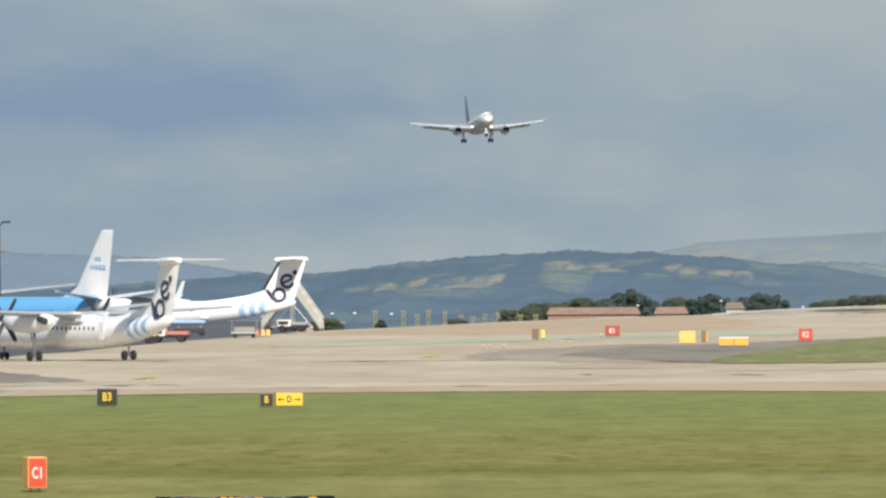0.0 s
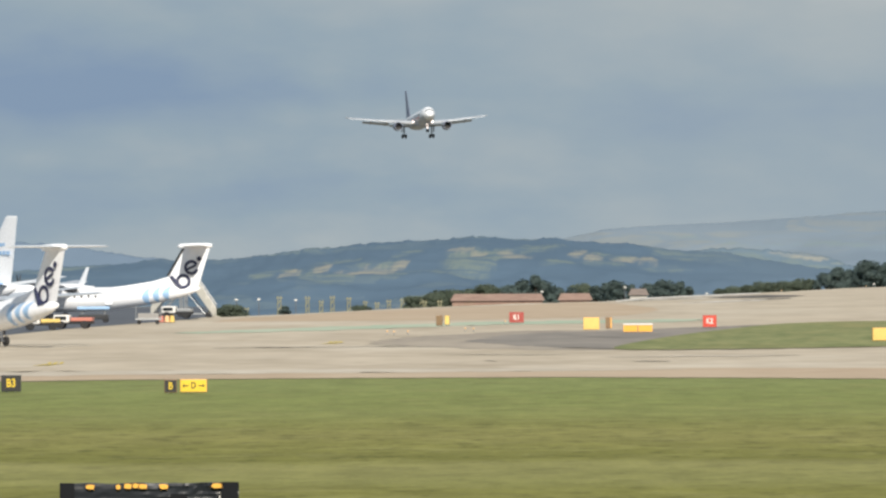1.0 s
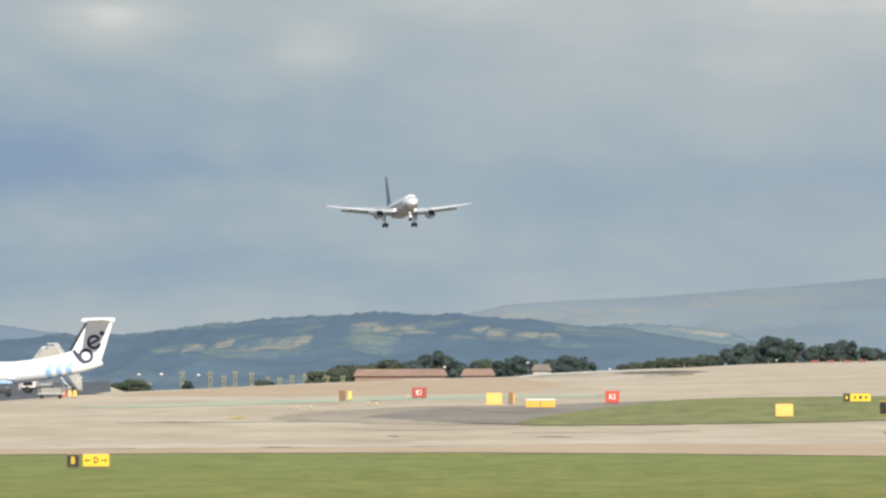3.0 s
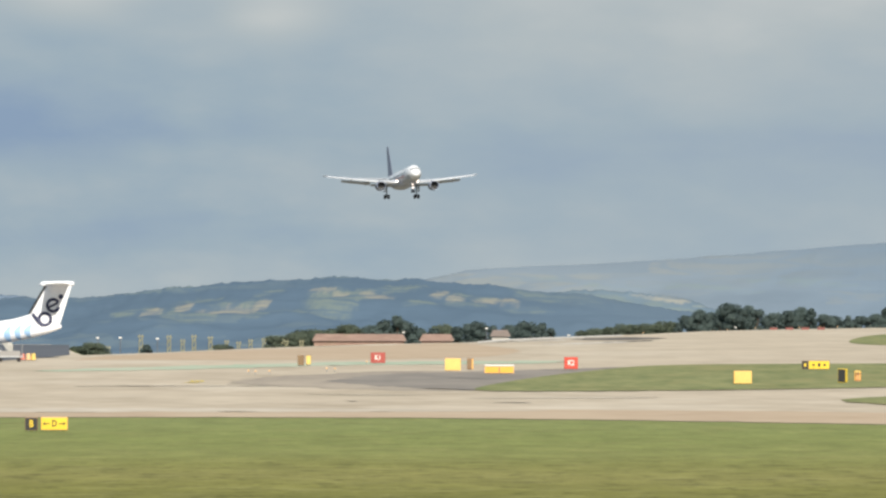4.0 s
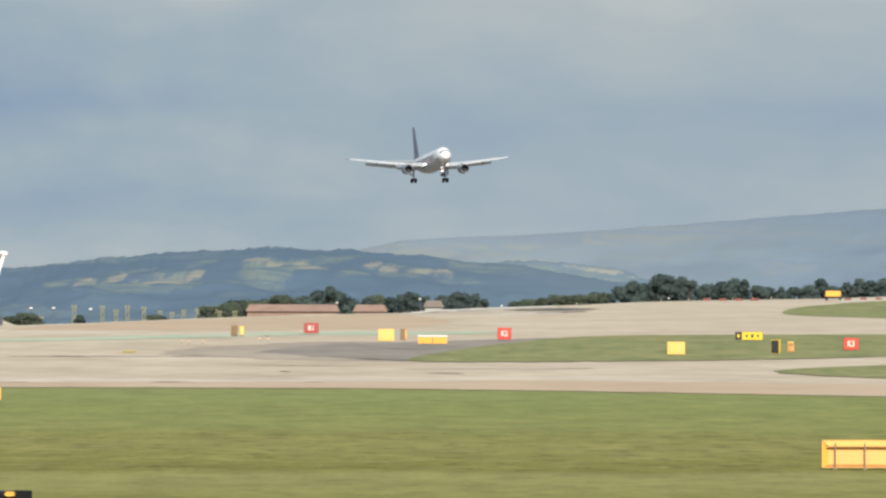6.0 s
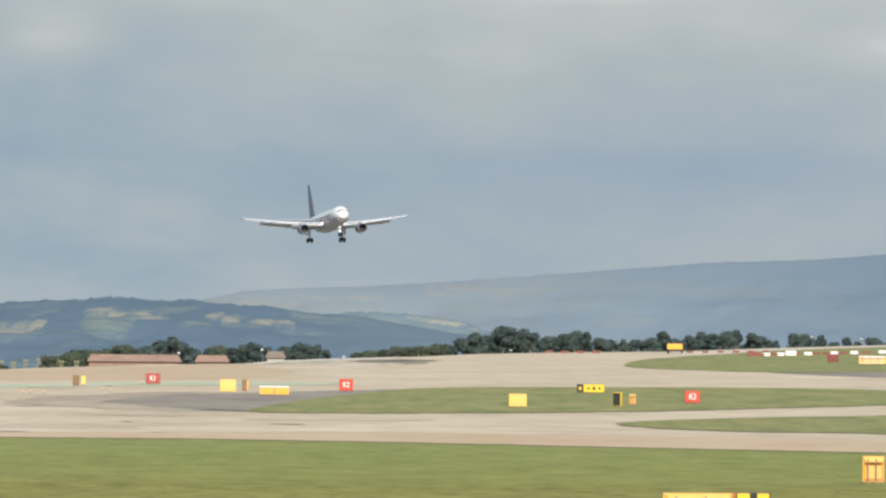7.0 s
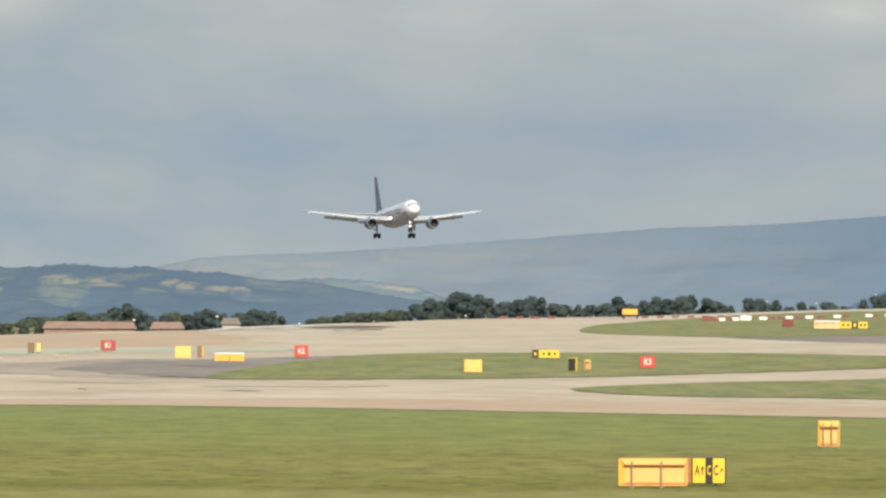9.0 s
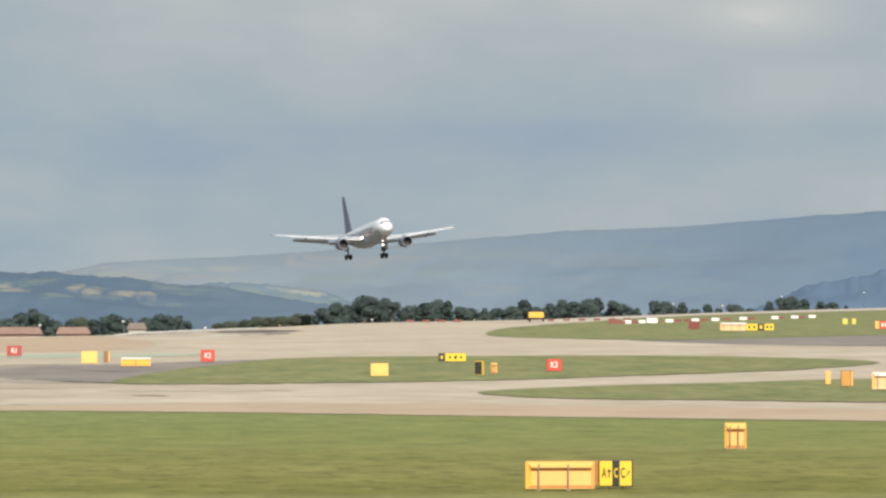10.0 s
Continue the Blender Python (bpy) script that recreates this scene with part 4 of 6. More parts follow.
    wheels = gear(t, 0, 4.4, 2.7, 0.4, 0.41, 0.3) + gear(t, 0, -4.4, 2.7, 0.4, 0.41, 0.3)
    wheels += gear(t, 13.94, 0, 1.6, 0.32, 0.32, 0.2, "nose_gear", 0.25, leg=0.09)
    props = [propeller(t, 5.0, s * 4.4, 3.35, 2.05) for s in (1, -1)]
    return t, wheels, props


def jetliner(m, label, blue=True, winglets=True):
    """A low-wing twinjet, 33 m long, 11.6 m high; x forward, its origin on the ground between the main wheels."""
    t = thing("twinjet_airliner", m, label, "aircraft", "parked jets")
    rings = [(16.4, 0, 2.0, 0.05, 0.05), (16.1, 0, 2.05, 0.5, 0.5), (15.2, 0, 2.3, 1.15, 1.15), (13.6, 0, 2.42, 1.7, 1.72), (11.8, 0, 2.48, 1.88, 1.88), (-6, 0, 2.48, 1.88, 1.88),
             (-9, 0, 2.68, 1.75, 1.7), (-12, 0, 3.1, 1.3, 1.27), (-15, 0, 3.6, 0.72, 0.74), (-17, 0, 3.9, 0.25, 0.3)]
    bm = bmesh.new()
    tube(bm, rings, 30)
    part("fuselage", bm, WHITE, t, smooth=True)
    if blue:
        bm = bmesh.new()
        prev = None
        for x, cy, cz, ry, rz in rings[1:-1]:
            ring = [bm.verts.new((x, (ry + 0.012) * math.cos(radians(a)), cz + (rz + 0.012) * math.sin(radians(a)))) for a in range(-6, 187, 12)]
            if prev:
                for k in range(len(ring) - 1):
                    bm.faces.new((prev[k], prev[k + 1], ring[k + 1], ring[k]))
            prev = ring
        part("livery_top", bm, SKYBLUE, t, "sky blue upper body paint", smooth=True)
    for s in (1, -1):
        bm = bmesh.new()
        foil(bm, [(5.4, 0, 2.0, 7.6, 0.9), (3.2, s * 4.8, 2.4, 4.6, 0.6), (-2.6, s * 16.6, 3.75, 1.5, 0.2)])
        part("wing", bm, GREYWHITE, t)
        if winglets:
            bm = bmesh.new()
            foil(bm, [(-2.6, s * 16.6, 3.75, 1.5, 0.14), (-2.9, s * 16.9, 4.2, 1.3, 0.1), (-3.8, s * 17.3, 5.95, 0.6, 0.06)], upright=True)
            part("winglet", bm, WHITE, t)
        bm = bmesh.new()
        tube(bm, [(6.6, s * 4.8, 1.35, 0.85, 0.8), (6.2, s * 4.8, 1.35, 1.0, 0.95), (4.6, s * 4.8, 1.38, 1.05, 1.0), (2.6, s * 4.8, 1.5, 0.75, 0.75), (1.6, s * 4.8, 1.55, 0.5, 0.5)], 20)
        nac = part("engine_nacelle", bm, SKYBLUE if blue else GREYWHITE, t, smooth=True)
        bm = bmesh.new()
        rod(bm, (6.62, s * 4.8, 1.35), (6.55, s * 4.8, 1.35), 0.74, 0.74, 20)
        part("fan", bm, SHADE, nac)
        bm = bmesh.new()
        box(bm, 5.0, 2.2, s * 4.8 - 0.12, s * 4.8 + 0.12, 2.1, 2.6, 0.05)
        part("pylon", bm, WHITE, nac)
        bm = bmesh.new()
        foil(bm, [(-12.6, s * 0.3, 4.1, 3.6, 0.34), (-15.9, s * 6.3, 5.0, 1.4, 0.14)])
        part("tailplane", bm, WHITE, t)
        windows(t, GLASS, [10.5 - 0.75 * k for k in range(26)], 1.885, 2.82, s)
    bm = bmesh.new()
    foil(bm, [(-5.6, 0, 4.1, 10.6, 0.16), (-8.4, 0, 4.6, 7.9, 0.46), (-10.3, 0, 5.4, 6.2, 0.46), (-15.2, 0, 11.3, 2.35, 0.24), (-15.5, 0, 11.46, 2.0, 0.1)], upright=True)
    fin = part("fin", bm, WHITE, t)
    if blue:
        for s in (1, -1):
            bm = bmesh.new()
            for k in range(4):
                box(bm, -13.3 - k * 0.8, -13.95 - k * 0.8, s * 0.222, s * 0.232, 7.35, 7.75)
            box(bm, -14.2, -15.4, s * 0.202, s * 0.212, 8.25, 8.6)
            part("logo", bm, PALEBLUE, fin, "plain pale blue logo bars")
    bm = bmesh.new()
    for s in (1, -1):
        vs = [bm.verts.new(c) for c in ((14.9, s * 0.1, 2.95), (14.45, s * 1.2, 2.95), (13.95, s * 1.1, 3.5), (14.3, s * 0.1, 3.55))]
        bm.faces.new(vs)
    part("cockpit_window", bm, GLASS, t)
    gear(t, 0, 2.86, 2.0, 0.55, 0.55, 0.36, twin=0.43)
    gear(t, 0, -2.86, 2.0, 0.55, 0.55, 0.36, twin=0.43)
    gear(t, 12.5, 0, 1.8, 0.34, 0.34, 0.2, "nose_gear", 0.2, leg=0.08)
    return t


def heading(x, y, z, a):
    """Pose of an aircraft that points away from the viewer, turned a degrees to the left."""
    return pose(x, y, z, 0, 0, 90 + a)


taxiing, taxi_wheels, taxi_props = turboprop(heading(-51.35, 760, 0.03, 31.6), "white turboprop with round dark blue logo and pale blue bands, taxiing", False)
turboprop(heading(-60.76, 1017.2, 0.03, 82.5), "white parked turboprop with dark blue logo on its tail")
jetliner(heading(-72.45, 985.3, 0.03, 35.7), "sky blue and white twinjet with a tall white fin, parked")
jetliner(heading(-98.6, 1092, 0.03, 20) @ Matrix.Scale(1.42, 4), "white parked twinjet, its wing reaching past the blue one", blue=False, winglets=False)


def landing_jet(m):
    """The arriving twinjet: 47.3 m long, 38 m span; x forward, its origin at the nose on the body's axis."""
    t = thing("landing_airliner", m, "white twinjet with dark blue fin, wheels down, landing lights lit", "aircraft")
    rings = [(0.0, 0, -0.32, 0.05, 0.05), (-0.25, 0, -0.24, 0.47, 0.47), (-1.0, 0, -0.03, 0.98, 1.0), (-2.4, 0, 0.16, 1.5, 1.6), (-4.2, 0, 0.18, 1.8, 2.02), (-6.2, 0, 0.10, 1.88, 2.06), (-31, 0, 0.0, 1.88, 2.0),
             (-36, 0, 0.35, 1.6, 1.6), (-41, 0, 0.8, 1.0, 1.1), (-45, 0, 1.15, 0.45, 0.5), (-47, 0, 1.3, 0.12, 0.15)]
    bm = bmesh.new()
    tube(bm, rings, 32)
    part("fuselage", bm, WHITE, t, smooth=True)
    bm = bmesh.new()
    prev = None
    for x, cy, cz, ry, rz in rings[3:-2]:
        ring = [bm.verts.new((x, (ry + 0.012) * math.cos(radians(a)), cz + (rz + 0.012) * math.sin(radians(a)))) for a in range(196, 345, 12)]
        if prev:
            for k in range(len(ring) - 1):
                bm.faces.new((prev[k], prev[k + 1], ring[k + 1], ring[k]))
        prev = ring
    part("belly_grey", bm, GREYWHITE, t, "pale grey belly", smooth=True)
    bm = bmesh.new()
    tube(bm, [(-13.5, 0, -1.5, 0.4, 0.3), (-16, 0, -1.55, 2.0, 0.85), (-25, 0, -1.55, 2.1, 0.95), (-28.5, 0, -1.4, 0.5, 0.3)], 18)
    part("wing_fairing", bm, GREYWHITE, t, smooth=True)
    for s in (1, -1):
        bm = bmesh.new()
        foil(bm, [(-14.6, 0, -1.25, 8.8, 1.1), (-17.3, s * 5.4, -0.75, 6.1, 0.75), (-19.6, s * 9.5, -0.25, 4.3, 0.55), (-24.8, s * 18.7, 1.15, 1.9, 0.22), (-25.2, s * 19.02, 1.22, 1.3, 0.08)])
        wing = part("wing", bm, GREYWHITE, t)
        # drooped leading-edge slats and trailing flaps
        bm = bmesh.new()
        foil(bm, [(-15.9, s * 2.4, -1.3, 1.0, 0.28), (-18.9, s * 8.4, -0.62, 0.85, 0.24), (-24.35, s * 18.2, 0.88, 0.5, 0.14)])
        part("slat", bm, WHITE, wing, "bright leading-edge slat")
        for y0, y1, xr, z0, z1 in ((2.2, 7.5, -22.8, -1.2, -0.78), (7.6, 14.6, -23.4, -0.66, 0.28)):
            bm = bmesh.new()
            foil(bm, [(xr, s * y0, z0, 1.9, 0.25), (xr - 0.9, s * y1, z1, 1.4, 0.18)])
            for v in bm.verts:
                v.co.z -= 0.3 * max(0.0, (xr - v.co.x))
            part("flap", bm, GREYWHITE, wing)
        for y in (8.6, 12.6):
            bm = bmesh.new()
            zf = -0.75 + (y - 6) * 0.12
            tube(bm, [(-21, s * y, zf, 0.05, 0.05), (-22, s * y, zf - 0.15, 0.2, 0.28), (-24.5, s * y, zf - 0.5, 0.2, 0.28), (-26, s * y, zf - 0.8, 0.04, 0.05)], 10)
            part("flap_track_fairing", bm, GREYWHITE, wing, smooth=True)
        bm = bmesh.new()
        tube(bm, [(-13.8, s * 6.48, -2.1, 0.94, 0.94), (-14.05, s * 6.48, -2.1, 1.07, 1.07), (-15.5, s * 6.48, -2.1, 1.13, 1.13), (-17.4, s * 6.48, -2.05, 1.05, 1.05), (-19.2, s * 6.48, -2.0, 0.8, 0.8), (-20.6, s * 6.48, -1.95, 0.42, 0.42)], 26, caps=False)
        nac = part("engine_nacelle", bm, NACELLE, t, "dark blue engine nacelle", smooth=True)
        bm = bmesh.new()
        prev = None
        for x, r in ((-14.3, 1.105), (-13.95, 1.075), (-13.72, 1.01), (-13.8, 0.94)):
            ring = [bm.verts.new((x, s * 6.48 + r * math.cos(2 * math.pi * k / 26), -2.1 + r * math.sin(2 * math.pi * k / 26))) for k in range(26)]
            if prev:
                for k in range(26):
                    bm.faces.new((prev[k], prev[(k + 1) % 26], ring[(k + 1) % 26], ring[k]))
            prev = ring
        part("intake_lip", bm, LIP, nac, "polished metal intake lip", smooth=True)
        bm = bmesh.new()
        tube(bm, [(-13.85, s * 6.48, -2.1, 0.94, 0.94), (-15.2, s * 6.48, -2.1, 0.91, 0.91)], 26, caps=False)
        part("intake_duct", bm, DUCT, nac, smooth=True)
        bm = bmesh.new()
        rod(bm, (-15.1, s * 6.48, -2.1), (-15.2, s * 6.48, -2.1), 0.92, 0.92, 26)
        part("fan", bm, BLACK, nac)
        bm = bmesh.new()
        rod(bm, (-20.3, s * 6.48, -1.95), (-21.2, s * 6.48, -1.95), 0.44, 0.1, 16)
        part("exhaust_cone", bm, SHADE, nac)
        bm = bmesh.new()
        rod(bm, (-14.7, s * 6.48, -2.1), (-15.1, s * 6.48, -2.1), 0.04, 0.22, 14)
        part("spinner", bm, SHADE, nac)
        bm = bmesh.new()
        box(bm, -15.5, -20, s * 6.48 - 0.16, s * 6.48 + 0.16, -1.1, -0.7, 0.06)
        part("pylon", bm, GREYWHITE, nac)
        bm = bmesh.new()
        foil(bm, [(-40.2, s * 0.5, 1.2, 4.6, 0.5), (-44.6, s * 7.6, 1.75, 1.7, 0.18)])
        part("tailplane", bm, GREYWHITE, t)
        windows(t, GLASS, [-7.5 - 1.02 * k for k in range(28)], 1.885, 0.45, s, (0.3, 0.36))
        # landing light in each wing root
        bm = bmesh.new()
        rod(bm, (-14.35, s * 2.55, -0.98), (-14.6, s * 2.55, -0.98), 0.2, 0.2, 16)
        part("landing_light", bm, LAMPGLOW, t, "lit landing lamp")
    bm = bmesh.new()
    foil(bm, [(-35.0, 0, 1.7, 10.5, 0.2), (-37.8, 0, 2.2, 7.6, 0.36), (-38.8, 0, 3.0, 6.6, 0.34), (-43.9, 0, 9.1, 2.9, 0.16), (-44.4, 0, 9.45, 2.3, 0.08)], upright=True)
    part("fin", bm, FIN_NAVY, t, "dark blue tail fin, greyed for haze")
    # faded titles along the lower side of the body, as plain stripes
    for s in (1, -1):
        for x0, x1, a0, a1 in ((-7.0, -12.5, -14, 2), (-13.2, -16.0, -12, 0), (-17, -21.5, -10, 4)):
            bm = bmesh.new()
            cols = [[bm.verts.new((x, s * 1.905 * math.cos(radians(a)), 2.022 * math.sin(radians(a)))) for x in (x0, x1)] for a in range(a0, a1 + 1, 2)]
            for p, q in zip(cols, cols[1:]):
                bm.faces.new((p[0], p[1], q[1], q[0]))
            part("livery_title", bm, TITLE, t, "faded mauve title stripe")
    # windscreen wrapped over the nose
    bm = bmesh.new()
    cols = []
    for a in range(32, 149, 4):
        col = []
        for x in (-1.2, -1.35, -1.5, -1.65):
            xx = x - 0.55 * abs(math.cos(radians(a))) ** 2
            zc, ry, rz = (float(np.interp(-xx, [0.25, 1.0, 2.4, 4.2], v)) for v in ((-0.24, -0.03, 0.16, 0.18), (0.47, 0.98, 1.5, 1.8), (0.47, 1.0, 1.6, 2.02)))
            col.append(bm.verts.new((xx, (ry + 0.03) * math.cos(radians(a)), zc + (rz + 0.03) * math.sin(radians(a)))))
        cols.append(col)
    for p, q in zip(cols, cols[1:]):
        for k in range(3):
            bm.faces.new((p[k], q[k], q[k + 1], p[k + 1]))
    part("cockpit_window", bm, GLASS, t, smooth=True)
    gear(t, -24.2, 3.66, -1.6, -4.15, 0.52, 0.38, twin=0.43, bogie=1.15, leg=0.19)
    gear(t, -24.2, -3.66, -1.6, -4.15, 0.52, 0.38, twin=0.43, bogie=1.15, leg=0.19)
    gear(t, -5.9, 0, -1.7, -4.0, 0.42, 0.28, "nose_gear", 0.24, leg=0.13)
    for z in (-2.35, -3.1):
        bm = bmesh.new()
        rod(bm, (-5.55, -0.05, z), (-5.75, -0.05, z), 0.17, 0.17, 14)
        part("taxi_light", bm, LAMPGLOW, t, "lit lamp on the nose gear")
    for s in (1, -1):
        bm = bmesh.new()
        box(bm, -23.0, -25.4, s * 4.2 - 0.04, s * 4.2 + 0.04, -3.0, -1.3, 0.02)
        part("gear_door", bm, GREYWHITE, t)
        bm = bmesh.new()
        box(bm, -4.6, -6.8, s * 0.5 - 0.03, s * 0.5 + 0.03, -2.7, -1.85, 0.02)
        part("nose_gear_door", bm, GREYWHITE, t)
    return t


arrival = landing_jet(pose(-57.25, 2469.0, 45.26, 0.8, -3.3, -80.9))

# ---- signs ----
def glyphs(text, size, mat, parent, x, z, y, narrow=0.78):
    """Sign lettering as a thin raised mesh on the face that looks towards -y."""
    cu = bpy.data.curves.new("lettering", "FONT")
    cu.body, cu.size, cu.align_x, cu.align_y, cu.extrude, cu.offset = text, size, "CENTER", "CENTER", 0.006, 0.02 * size
    tmp = new("lettering", cu)
    me = bpy.data.meshes.new_from_object(tmp.evaluated_get(bpy.context.evaluated_depsgraph_get()))
    bpy.data.objects.remove(tmp)
    me.materials.clear()
    me.materials.append(mat)
    ob = new("lettering", me)
    ob.parent = parent
    ob.matrix_basis = pose(x, y, z, 90, 0, 0) @ Matrix.Diagonal((narrow, 1, 1, 1))
    return ob


def arrow(mat, parent, x, z, y, length, turn):
    bm = bmesh.new()
    h = length / 2
    w = 0.07 * length
    pts = [(-h, -w), (h * 0.35, -w), (h * 0.35, -w * 4.2), (h, 0), (h * 0.35, w * 4.2), (h * 0.35, w), (-h, w)]
    bm.faces.new([bm.verts.new((a, 0, b)) for a, b in pts])
    solid(bm, 0.01)
    ob = part("arrow", bm, mat, parent)
    ob.matrix_basis = pose(x, y, z, 0, -turn, 0)
    return ob


def bar(mat, parent, x, z, y, w, h):
    bm = bmesh.new()
    box(bm, -w / 2, w / 2, -0.006, 0.006, -h / 2, h / 2)
    ob = part("character_bar", bm, mat, parent)
    ob.location = (x, y, z)
    return ob


def sign(x, y, w, h, label, case=ORANGE, panels=(), marks=(), turn=0.0, deep=0.3, lift=0.12, legs=2, group="taxiway signs"):
    """A low taxiway sign box on short legs. panels: (from, to, material) across the face; marks: (kind, what, place, size, material)."""
    t = thing("taxiway_sign", pose(x, y, 0.03, 0, 0, turn), label, "airport sign", group)
    bm = bmesh.new()
    box(bm, -w / 2, w / 2, 0, deep, lift, lift + h, 0.03)
    part("casing", bm, case, t)
    for a, b, mat in panels:
        bm = bmesh.new()
        box(bm, -w / 2 + a * w + 0.035, -w / 2 + b * w - 0.035, -0.012, 0.01, lift + 0.045, lift + h - 0.045)
        part("face_panel", bm, mat, t)
    for k in range(legs):
        bm = bmesh.new()
        lx = (-0.5 + (k + 0.5) / legs) * w * (0.86 if legs > 1 else 1)
        rod(bm, (lx, deep / 2, 0), (lx, deep / 2, lift + 0.03), 0.035, 0.035, 8)
        part("leg", bm, STEEL, t)
    mid = lift + h / 2
    for kind, what, place, size, mat in marks:
        px = (place - 0.5) * w
        if kind == "text":
            glyphs(what, size, mat, t, px, mid, -0.018)
        elif kind == "slim":
            glyphs(what, size, mat, t, px, mid - 0.03, -0.018, 0.62)
        elif kind == "tall":
            glyphs(what, size, mat, t, px, mid, -0.018, 0.46)
        elif kind == "arrow":
            arrow(mat, t, px, mid, -0.026, size, what)
        else:
            bar(mat, t, px, mid, -0.02, size * what, size)
    return t


def sign_back(x, y, w, h, label, mat=ORANGE, turn=0.0, posts=2, deep=0.14, lift=0.06):
    """The back of a sign: an open tray with a lip all round and upright posts behind it."""
    t = thing("taxiway_sign", pose(x, y, 0.03, 0, 0, turn), label, "airport sign", "taxiway signs")
    orange = mat is ORANGE
    # flared tray: a back panel inside four sloping sides, the left and top ones widest
    left, right, top, low = min(0.24, w * 0.14), min(0.1, w * 0.07), h * 0.24, h * 0.1
    out = [(-w / 2, lift), (w / 2, lift), (w / 2, lift + h), (-w / 2, lift + h)]
    inn = [(-w / 2 + left, lift + low), (w / 2 - right, lift + low), (w / 2 - right, lift + h - top), (-w / 2 + left, lift + h - top)]
    bm = bmesh.new()
    bm.faces.new([bm.verts.new((px, deep - 0.03, pz)) for px, pz in inn])
    solid(bm, 0.03)
    part("panel", bm, PANEL if orange else mat, t, "pale panel, sunlit tone in its paint")
    # sunlit top and panel and shaded bottom are put into the paint tones
    for k, (nm, tone, words) in enumerate((("bottom_side", DARK_ORANGE if orange else mat, "dark orange lower side"), ("end_side", PANEL if orange else PEACH, ""), ("top_side", LEMON if orange else SIGNWHITE, "upper side painted bright as sunlit"), ("end_side", VANORANGE if orange else ORANGE, ""))):
        p, q = k, (k + 1) % 4
        inside = 0.006 if k == 2 else deep - 0.035
        bm = bmesh.new()
        bm.faces.new([bm.verts.new(c) for c in ((out[p][0], 0, out[p][1]), (out[q][0], 0, out[q][1]), (inn[q][0], inside, inn[q][1]), (inn[p][0], inside, inn[p][1]))])
        solid(bm, 0.025)
        part(nm, bm, tone, t, words)
    for x0, x1, z0, z1 in ((-w / 2, w / 2, lift + h, lift + h + 0.02), (-w / 2, w / 2, lift - 0.02, lift), (-w / 2 - 0.02, -w / 2, lift, lift + h), (w / 2, w / 2 + 0.02, lift, lift + h)):
        bm = bmesh.new()
        box(bm, x0, x1, -0.012, 0.03, z0, z1)
        part("lip", bm, mat, t)
    bm = bmesh.new()
    rod(bm, (inn[3][0] - left * 0.4, -0.02, inn[3][1]), (inn[2][0], -0.02, inn[2][1]), 0.02, 0.02, 8)
    part("rail", bm, DARK_ORANGE, t)
    for k in range(posts):
        lx = -w / 2 + left + (k + (0.22 if posts > 1 else 0.5)) / posts * (w - left - right)
        bm = bmesh.new()
        rod(bm, (lx, -0.05, -0.03), (lx, -0.05, lift + h * 0.9), 0.03, 0.03, 8)
        rod(bm, (lx, -0.05, 0.012), (lx, -0.05, -0.02), 0.11, 0.11, 10)
        rod(bm, (lx, -0.05, lift + h * 0.72), (lx, deep - 0.03, lift + h * 0.72), 0.02, 0.02, 6)
        part("post", bm, POST, t, "weathered brown steel post")
    return t


DARK_ORANGE = paint("sign_dark_orange", (0.46, 0.20, 0.055), 0.6, wear=0.7)
POST = paint("sign_post_brown_grey", (0.34, 0.24, 0.19), 0.6, wear=0.7)
sign(-24.08, 332.3, 0.71, 1.12, "red taxiway sign lettered C1 with orange casing", ORANGE, [(0, 1, RED)], [("slim", "C1", 0.5, 0.56, SIGNWHITE)], turn=16, deep=0.95)
sign(-33.95, 523.5, 1.12, 0.94, "black taxiway sign with yellow B3", BLACK, [(0, 1, BLACK)], [("text", "B3", 0.5, 0.66, YELLOW)], legs=2, lift=0.05)
sign(-24.55, 516.5, 0.72, 0.74, "small black taxiway sign with yellow B", BROWN, [(0, 1, BLACK)], [("text", "B", 0.5, 0.55, YELLOW)], lift=0.05)
sign(-23.33, 518, 1.5, 0.72, "yellow taxiway sign with black D and arrows", ORANGE, [(0, 1, YELLOW)], [("text", "D", 0.5, 0.5, BLACK), ("arrow", 180, 0.2, 0.36, BLACK), ("arrow", 0, 0.8, 0.36, BLACK)], lift=0.05)
sign(-9.4, 944.7, 1.5, 1.08, "weathered red taxiway sign lettered K1", DULLRED, [(0, 1, DULLRED)], [("text", "K1", 0.5, 0.72, SIGNWHITE)])
sign(9.7, 882.5, 1.32, 1.15, "red taxiway sign lettered K2", DULLRED, [(0, 1, RED)], [("text", "K2", 0.5, 0.72, SIGNWHITE)])
sign(38.7, 796.5, 1.32, 1.05, "red taxiway sign lettered K3", DULLRED, [(0, 1, RED)], [("text", "K3", 0.5, 0.72, SIGNWHITE)])
sign(-16.95, 924.5, 0.62, 1.02, "narrow brown sign seen on its edge beside the taxiway", BROWN, [(0, 1, BROWN)], [], turn=-10, lift=0.05)
sign(-16.2, 927, 0.5, 0.95, "small yellow sign with a dark edge", BROWN, [(0, 1, LEMON)], [], lift=0.1)
sign(-1.6, 873.3, 1.52, 1.15, "plain yellow back of a taxiway sign", ORANGE, [(0, 1, LEMON)], [], lift=0.05)
sign(0.05, 883.5, 0.62, 1.08, "brown sign seen on its edge", BROWN, [(0, 0.7, BROWN), (0.7, 1, ORANGE)], [], lift=0.05)
